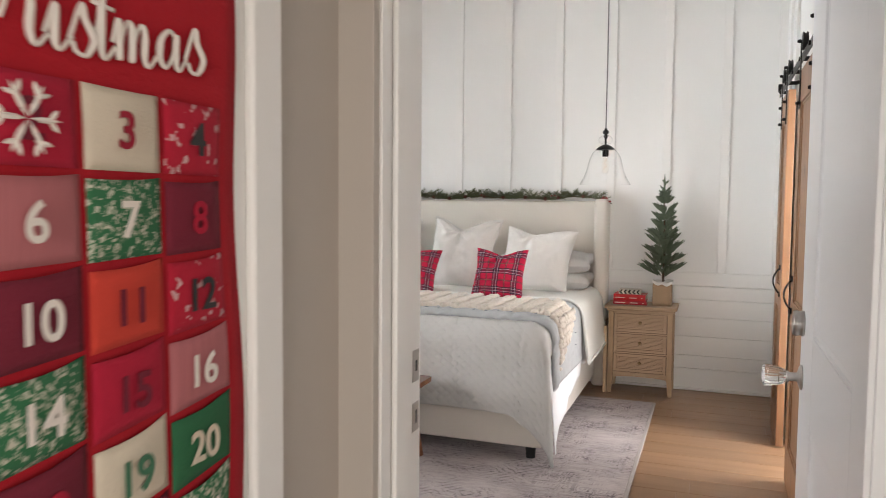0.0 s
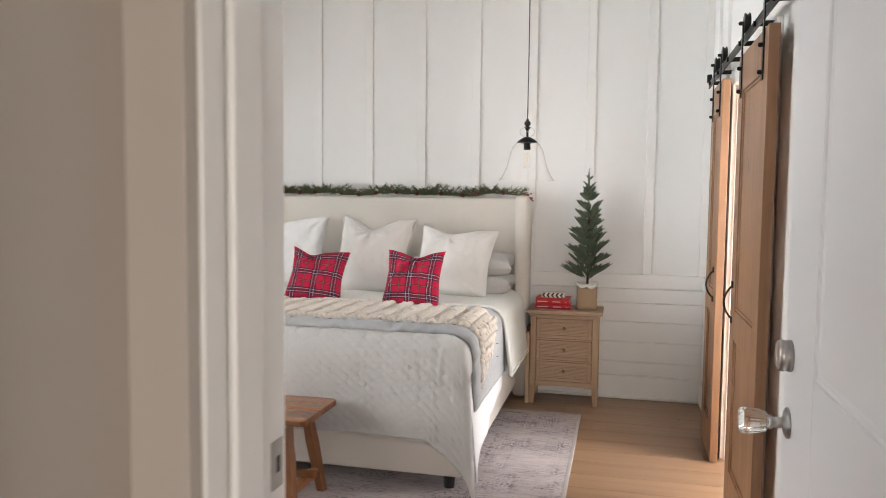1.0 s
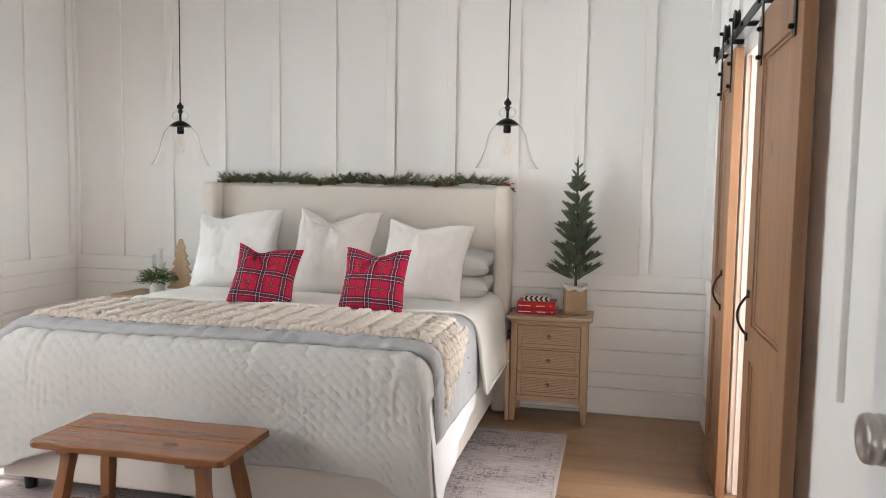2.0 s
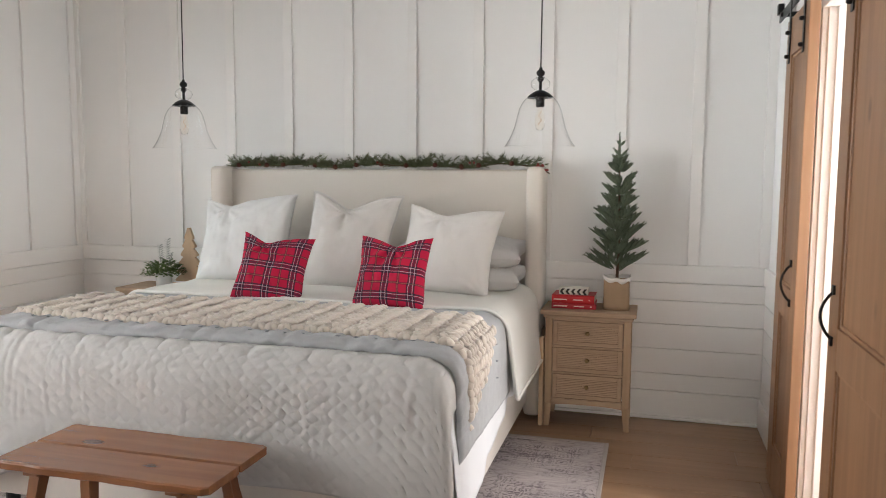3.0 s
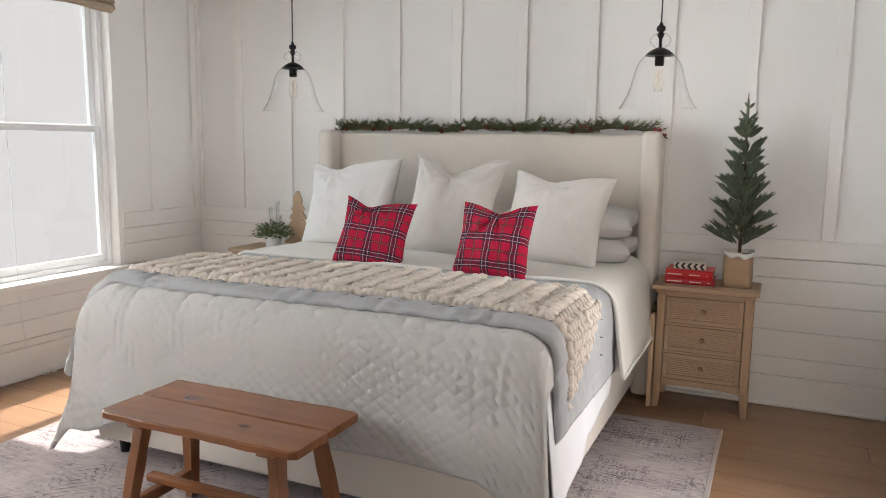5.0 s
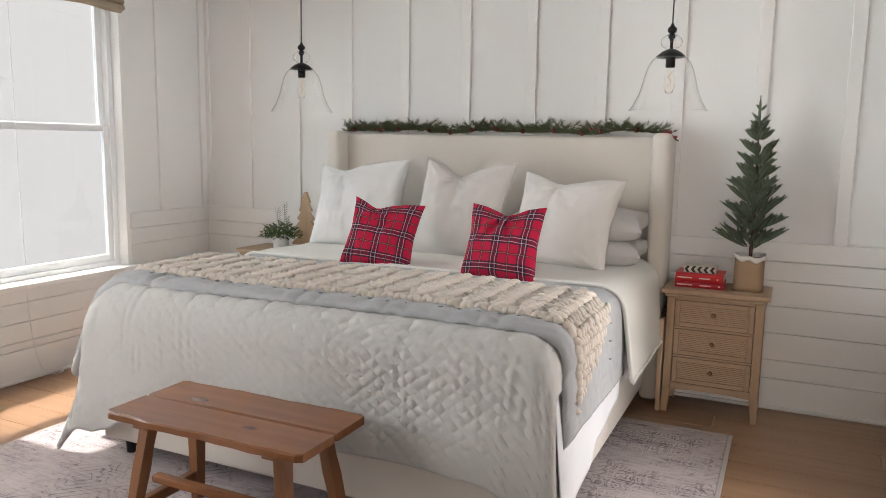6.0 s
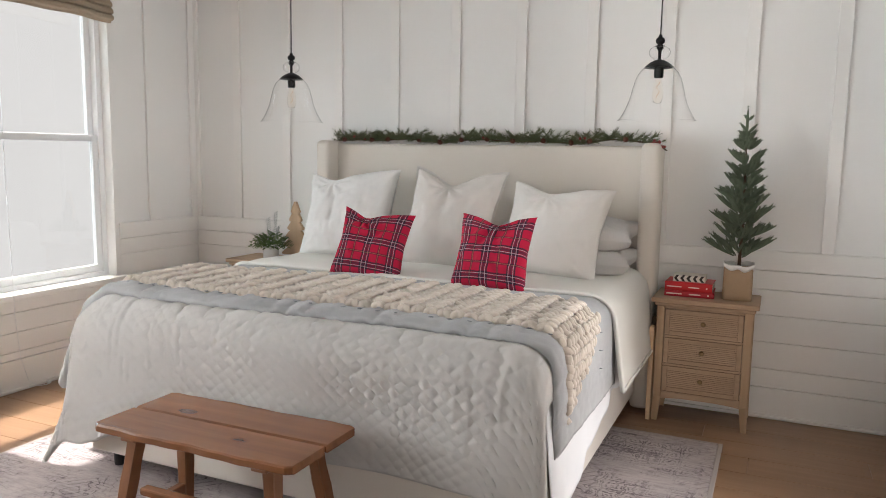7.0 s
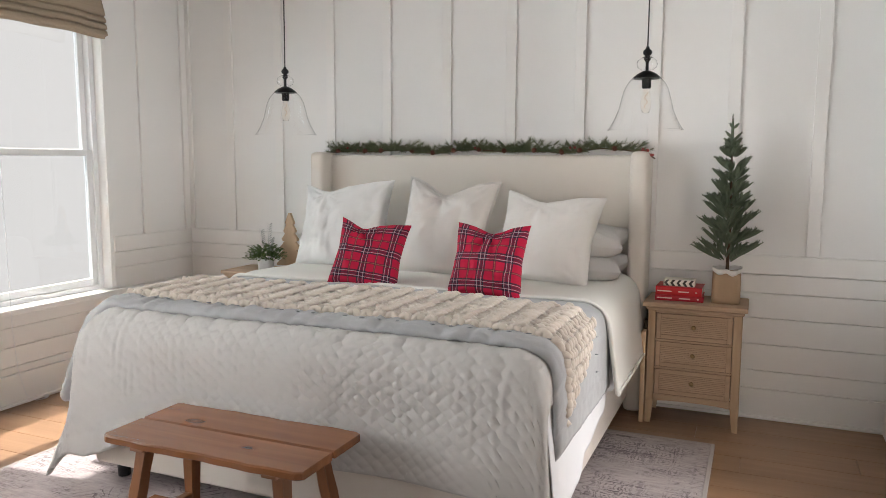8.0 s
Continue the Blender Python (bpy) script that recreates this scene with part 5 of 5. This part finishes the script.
book(NT, 0.245, 0.03, -0.292, 2, BOOKRED2)
book(NT + 0.03, 0.235, 0.046, -0.292, -1, BOOKRED)
chev = thing("chevron_box", (-0.295, 5.775, NT + 0.076), "small black and cream chevron patterned box", "box")
part("box_body", box(-0.08, 0.08, -0.05, 0.05, 0, 0.034, 0.002), CHEVW, chev)
for k in range(5):
    x0 = -0.075 + 0.031 * k
    bm = bmesh.new()
    for zs in (0, 1):
        za, zb = (0.001, 0.017) if zs == 0 else (0.017, 0.033)
        xa, xb = (x0 + 0.012, x0) if zs == 0 else (x0, x0 + 0.012)
        lo = [bm.verts.new(v) for v in ((xa, -0.0512, za), (xa + 0.014, -0.0512, za), (xb + 0.014, -0.0512, zb), (xb, -0.0512, zb))]
        hi = [bm.verts.new((v.co.x, -0.0495, v.co.z)) for v in lo]
        bm.faces.new(lo)
        for j in range(4):
            bm.faces.new([lo[j], lo[(j + 1) % 4], hi[(j + 1) % 4], hi[j]])
    part("chevron", bm, CHEVB, chev)

plant = thing("potted_plant", (-2.935, 5.70, NT), "small green plant with grey sprigs in a white pot", "potted plant")
part("pot", lathe([(0, 0), (0.046, 0), (0.05, 0.006), (0.052, 0.085), (0.048, 0.088), (0.045, 0.074), (0, 0.072)], 24), POT, plant, "white ceramic pot", True)
rng = random.Random(9)
bm = bmesh.new()
for k in range(520):
    a, e = rng.uniform(0, 2 * math.pi), rng.uniform(-0.15, 1.2)
    r = rng.uniform(0.04, 0.125)
    p = Vector((r * math.cos(a) * math.cos(e) * 1.05, r * math.sin(a) * math.cos(e), 0.092 + r * 0.75 * math.sin(e)))
    d = Vector((math.cos(a), math.sin(a), rng.uniform(-0.4, 0.8))).normalized()
    s = d.cross(Vector((0, 0, 1))).normalized()
    L, w = rng.uniform(0.02, 0.036), rng.uniform(0.007, 0.012)
    up = Vector((0, 0, 0.004))
    v = [bm.verts.new(q) for q in (p, p + d * L * 0.5 + s * w + up, p + d * L, p + d * L * 0.5 - s * w + up)]
    bm.faces.new(v[:3])
    bm.faces.new([v[0], v[2], v[3]])
part("leaves", bm, LEAF, plant, "mass of small green leaves", kind="stuff")
for k, (dx, dy, h) in enumerate(((-0.03, 0.0, 0.27), (0.025, 0.01, 0.31), (0.05, 0.0, 0.22))):
    bm = tube([(dx * 0.3, dy, 0.06), (dx * 0.7, dy, h * 0.6), (dx, dy, h)], 0.0014, 5)
    for j in range(9):
        f = 0.5 + 0.5 * j / 8
        p = Vector((dx * (0.3 + 0.7 * f), dy, 0.06 + (h - 0.06) * f))
        for s in (-1, 1):
            d = Vector((s * 0.9, 0.2, 0.5)).normalized()
            side = Vector((0, 0.006, 0.005)) if s > 0 else Vector((0, -0.006, 0.005))
            q = [bm.verts.new(c) for c in (p, p + d * 0.014 + side, p + d * 0.03, p + d * 0.014 - side)]
            bm.faces.new(q)
    part("sprig", bm, SAGE, plant, "grey-green leafy sprig")

wt = thing("wooden_tree", (-2.82, 5.82, NT), "flat pale wood christmas tree cut-out", "ornament")
bm = bmesh.new()
out = []
tiers = 6
for k in range(tiers):
    f = k / tiers
    w0, w1 = 0.088 * (1 - f) + 0.016, 0.088 * (1 - f) * 0.60 + 0.006
    z0 = 0.03 + 0.34 * f
    out += [(w0, z0), (w0 * 1.02, z0 + 0.012), (w1, z0 + 0.05)]
out = [(0.016, 0.0), (0.016, 0.03)] + out + [(0.006, 0.385)]
loop = [(x, z) for x, z in out] + [(-x, z) for x, z in reversed(out)]
fr = [bm.verts.new((x, -0.012, z)) for x, z in loop]
bk = [bm.verts.new((x, 0.012, z)) for x, z in loop]
bm.faces.new(fr)
bm.faces.new(bk[::-1])
for k in range(len(loop)):
    j = (k + 1) % len(loop)
    bm.faces.new([fr[k], fr[j], bk[j], bk[k]])
part("cut_out", bm, PALEW, wt)
part("base", box(-0.04, 0.04, -0.025, 0.025, 0, 0.012, 0.002), PALEW, wt)

plank = thing("wooden_board", (-0.456, 5.715, 0), "narrow pine board standing between bed and nightstand", "board")
part("board", box(-0.012, 0.012, -0.085, 0.085, 0, 0.50, 0.003), PALEW, plank)
part("grip", box(-0.010, 0.010, -0.03, 0.03, 0.50, 0.545, 0.006), BARK, plank, "dark brown grip on top")

cord = thing("shade_cord", (XW + 0.05, 4.45, 0.0), "white shade pull cord with a small tassel on the floor", "shade cord")
part("cord", tube([(0.0, 0.0, 2.2), (0.0, 0.0, 1.2), (0.012, 0.0, 0.55), (0.004, 0.005, 0.45), (-0.002, 0.03, 0.2), (0.0, 0.07, 0.05), (0.01, 0.12, 0.006), (0.03, 0.17, 0.006)], 0.0018, 6), VINYL, cord)
bm = lathe([(0, 0), (0.008, 0.002), (0.012, 0.02), (0.006, 0.03), (0, 0.031)], 12)
bmesh.ops.transform(bm, matrix=pose(0.03, 0.165, 0.013, -80, 0, 20), verts=bm.verts)
part("tassel", bm, VINYL, cord, "", True)

# ---- hall: side door and advent calendar ----
side = thing("door_2", (-0.30, 0.0, 0.01), "white painted side door of the hall, closed", "door", kind="structure")
part("slab", box(0.0, 0.012, -0.02, 0.86, 0, 2.04, 0.002), TRIM, side)
trim = structure("trim", box(-0.30, -0.276, 0.862, 0.932, 0, 2.12, 0.006, 3), TRIM, "white painted casing of the side door", "door casing")
part("casing", box(-0.30, -0.276, -0.09, -0.02, 0, 2.12, 0.006), TRIM, trim)
part("casing", box(-0.30, -0.2761, -0.09, 0.932, 2.12, 2.19, 0.006), TRIM, trim)


def printed(name, ground, ink, scale, size):
    """Cotton printed all over with small pale sprigs."""
    m = mat(name, ground, 0.95, vary=0.1, scale=20, bump=0.4, bump_scale=250)
    n, l = m.node_tree.nodes, m.node_tree.links
    vo = n.new("ShaderNodeTexVoronoi")
    vo.inputs["Scale"].default_value = scale
    tc = next(k for k in n if k.type == "TEX_COORD")
    wob = n.new("ShaderNodeTexNoise")
    wob.inputs["Scale"].default_value = scale * 1.5
    l.new(tc.outputs["Object"], wob.inputs["Vector"])
    mv = n.new("ShaderNodeMix")
    mv.data_type, mv.blend_type = "RGBA", "LINEAR_LIGHT"
    mv.inputs[0].default_value = 0.012
    l.new(tc.outputs["Object"], mv.inputs[6])
    l.new(wob.outputs["Color"], mv.inputs[7])
    l.new(mv.outputs[2], vo.inputs["Vector"])
    mr = n.new("ShaderNodeMapRange")
    mr.inputs["From Min"].default_value, mr.inputs["From Max"].default_value = size, size * 1.35
    mr.inputs["To Min"].default_value, mr.inputs["To Max"].default_value = 0.85, 0.0
    l.new(vo.outputs["Distance"], mr.inputs[0])
    mx = n.new("ShaderNodeMix")
    mx.data_type = "RGBA"
    mx.inputs[7].default_value = (*ink, 1)
    p = n["Principled BSDF"]
    l.new(p.inputs["Base Color"].links[0].from_socket, mx.inputs[6])
    l.new(mr.outputs[0], mx.inputs[0])
    l.new(mx.outputs[2], p.inputs["Base Color"])
    return m


GREENP = printed("green_print_cotton", (0.03, 0.15, 0.065), (0.62, 0.58, 0.48), 105, 0.34)
DOTTED = printed("crimson_print_cotton", (0.42, 0.008, 0.03), (0.62, 0.42, 0.42), 55, 0.22)


def lettering(text, size, material, parent, place, label="", name="number"):
    """Flat letters, upright on the calendar, that face the hall."""
    cu = bpy.data.curves.new("letters", "FONT")
    cu.body, cu.size, cu.align_x, cu.align_y, cu.extrude, cu.offset = text, size, "CENTER", "CENTER", 0.0006, 0.0009
    ob = bpy.data.objects.new("letters", cu)
    me = bpy.data.meshes.new_from_object(ob)
    bpy.data.objects.remove(ob)
    bm = bmesh.new()
    bm.from_mesh(me)
    bpy.data.meshes.remove(me)
    bmesh.ops.transform(bm, matrix=place, verts=bm.verts)
    return part(name, bm, material, parent, label)


def calendar():
    c = thing("advent_calendar", (-0.286, -0.0145, 0), "red felt advent calendar with numbered fabric pockets", "advent calendar")

    def felt(u, v):
        y = 0.335 + 0.495 * u + 0.012 * math.sin(3 * v) + 0.022 * v
        return (0.004 + 0.004 * math.sin(5 * v + 2 * u) + 0.006 * v * math.sin(math.pi * u), y + 0.006 * math.sin(11 * v) * (u > 0.9), 1.78 - 0.86 * v)
    part("backing", sheet(felt, steps(0, 1, 20), steps(0, 1, 40), -0.004), FELT, c, "red felt backing", True)
    part("hanging_rod", tube([(0.006, 0.32, 1.785), (0.006, 0.86, 1.785)], 0.007, 10), PALEW, c, "thin wooden rod")
    looks = {1: (CREAMC, THREADR), 2: (CRIM, BURG), 3: (CREAMC, THREADR), 4: (DOTTED, BLACKP), 5: (GREENP, THREADW), 6: (STRIPE, THREADW), 7: (GREENP, THREADW), 8: (BURG, CRIM),
             9: (DOTTED, BLACKP), 10: (BURG, THREADW), 11: (ORAN, BURG), 12: (DOTTED, BLACKP), 13: (CREAMC, THREADG), 14: (GREENP, THREADW), 15: (CRIM, BURG), 16: (STRIPE, THREADW),
             17: (ORAN, BURG), 18: (BURG, CRIM), 19: (CREAMC, THREADG), 20: (GREENC, CREAMC), 21: (STRIPE, THREADW), 22: (GREENC, CREAMC), 23: (BURG, CRIM), 24: (GREENP, THREADW)}
    for k in range(24):
        r, col = divmod(k, 4)
        v0 = (1.78 - 1.529 + 0.0905 * r) / 0.86
        u0 = (0.022 + 0.112 * col) / 0.495

        def pocket(u, v, v0=v0, u0=u0):
            x, y, z = felt(u0 + u * 0.103 / 0.495, v0 + v * 0.082 / 0.86)
            bulge = 0.006 * (math.sin(math.pi * u) * (1 - v) ** 0.8) + 0.004 * math.sin(math.pi * u) * math.sin(math.pi * v)
            return (x + 0.0025 + bulge, y, z - 0.002 * math.sin(math.pi * u) * (1 - v) + 0.010 * u * (r * 0.35))
        cloth, thread = looks[k + 1]
        pk = part("pocket", sheet(pocket, steps(0, 1, 10), steps(0, 1, 8), -0.0015), cloth, c, "numbered fabric pocket", True)
        x, y, z = pocket(0.44, 0.52)
        lettering(str(k + 1), 0.052, thread, pk, pose(x + 0.004, y, z, 90, 0, 90))
        if k + 1 == 2:
            for j in range(6):
                bm = bmesh.new()
                x, y, z = pocket(0.4, 0.5)
                d = Vector((0, math.cos(j * math.pi / 3), math.sin(j * math.pi / 3)))
                o = Vector((x + 0.004, y, z))
                blob(bm, o + d * 0.018, d, 0.034, 0.003, 5, 3)
                for s in (-1, 1):
                    e = Vector((0, math.cos(j * math.pi / 3 + s * 0.8), math.sin(j * math.pi / 3 + s * 0.8)))
                    blob(bm, o + d * 0.022 + e * 0.007, e, 0.015, 0.0025, 5, 3)
                part("snowflake_arm", bm, THREADW, pk, "white embroidered snowflake arm")
    def script(at, width, rise, *strokes):
        """One joined-up letter: smooth strokes through points in x-heights, sewn on as a padded cord."""
        bm = bmesh.new()
        for pts in strokes:
            p = [Vector((a, b)) for a, b in pts]
            p = [p[0] * 2 - p[1]] + p + [p[-1] * 2 - p[-2]]
            line = []
            for k in range(1, len(p) - 2):
                for q in range(6):
                    f = q / 6
                    line.append(0.5 * (2 * p[k] + (p[k + 1] - p[k - 1]) * f + (2 * p[k - 1] - 5 * p[k] + 4 * p[k + 1] - p[k + 2]) * f * f
                                       + (3 * p[k] - p[k - 1] - 3 * p[k + 1] + p[k + 2]) * f ** 3))
            line.append(p[-2])
            thick = [0.72 + 0.55 * min(1.0, abs(line[min(k + 1, len(line) - 1)].y - line[max(k - 1, 0)].y) * 5) * (line[min(k + 1, len(line) - 1)].y < line[max(k - 1, 0)].y) for k in range(len(line))]
            tube([(0.013, at + v.x * width, 1.553 + rise + v.y * 0.040) for v in line], 0.0032, 8, bm, thick)
        return part("letter", bm, THREADW, c, "white embroidered script letter", True)
    script(0.362, 0.045, -0.004, ((1.3, 1.7), (0.9, 2.1), (0.3, 1.6), (0.1, 0.8), (0.4, 0.05), (0.9, 0.0), (1.4, 0.5)))
    script(0.435, 0.045, -0.002, ((-0.2, 0.5), (0.45, 1.6), (0.5, 2.2), (0.3, 2.1), (0.25, 1.0), (0.2, 0.0)),
           ((0.2, 0.0), (0.4, 0.8), (0.7, 1.0), (0.82, 0.7), (0.78, 0.15), (0.95, 0.02), (1.25, 0.4)))
    script(0.515, 0.042, 0.0, ((-0.1, 0.4), (0.2, 1.2), (0.32, 0.98), (0.62, 0.95), (0.58, 0.3), (0.75, 0.0), (1.05, 0.3)))
    script(0.555, 0.040, 0.001, ((0.0, 0.3), (0.28, 1.0), (0.26, 0.2), (0.42, 0.0), (0.75, 0.35)), ((0.30, 1.45), (0.36, 1.52)))
    script(0.582, 0.040, 0.001, ((0.0, 0.3), (0.35, 1.15), (0.45, 0.85), (0.72, 0.4), (0.5, 0.0), (0.2, 0.03), (0.08, 0.25)))
    script(0.606, 0.040, 0.002, ((0.1, 0.3), (0.30, 1.0), (0.38, 1.95), (0.36, 0.9), (0.34, 0.2), (0.5, 0.0), (0.8, 0.35)), ((0.08, 1.28), (0.75, 1.22)))
    script(0.634, 0.042, 0.004, ((0.0, 0.4), (0.2, 1.0), (0.22, 0.0), (0.32, 0.6), (0.52, 1.0), (0.64, 0.8), (0.62, 0.0), (0.72, 0.6), (0.95, 1.0), (1.06, 0.8), (1.04, 0.2), (1.2, 0.0), (1.5, 0.35)))
    script(0.697, 0.038, 0.008, ((0.75, 0.85), (0.5, 1.0), (0.15, 0.7), (0.1, 0.2), (0.35, 0.0), (0.65, 0.4), (0.78, 0.95), (0.74, 0.2), (0.9, 0.0), (1.2, 0.35)))
    script(0.741, 0.040, 0.010, ((0.0, 0.3), (0.40, 1.2), (0.5, 0.85), (0.78, 0.4), (0.55, 0.0), (0.25, 0.0), (0.12, 0.22)))
    return c


calendar()


# ---- floor planks ----
rng = random.Random(11)
shared = {}
y = YS - 0.17
row = 0
while y < YN:
    x = XW - 0.9 * rng.random()
    while x < XE + 0.12:
        length = rng.choice((1.2, 1.5, 1.9))
        a, b = max(x, XW), min(x + length, XE + 0.12)
        if b - a > 0.05:
            key = (round(b - a, 3))
            if key not in shared:
                bm = box(0, b - a - 0.0018, 0, 0.1882, -0.012, 0.0, 0.0012, 1)
                me = bpy.data.meshes.new("plank")
                bm.to_mesh(me)
                bm.free()
                me.materials.append(OAK)
                shared[key] = me
            ob = new("plank", shared[key])
            ob.location = (a, min(y, YN - 0.19), -0.0001 * (row % 2) if y > YN - 0.19 else 0)
            ob.parent = floor
        x += length
    y += 0.19
    row += 1
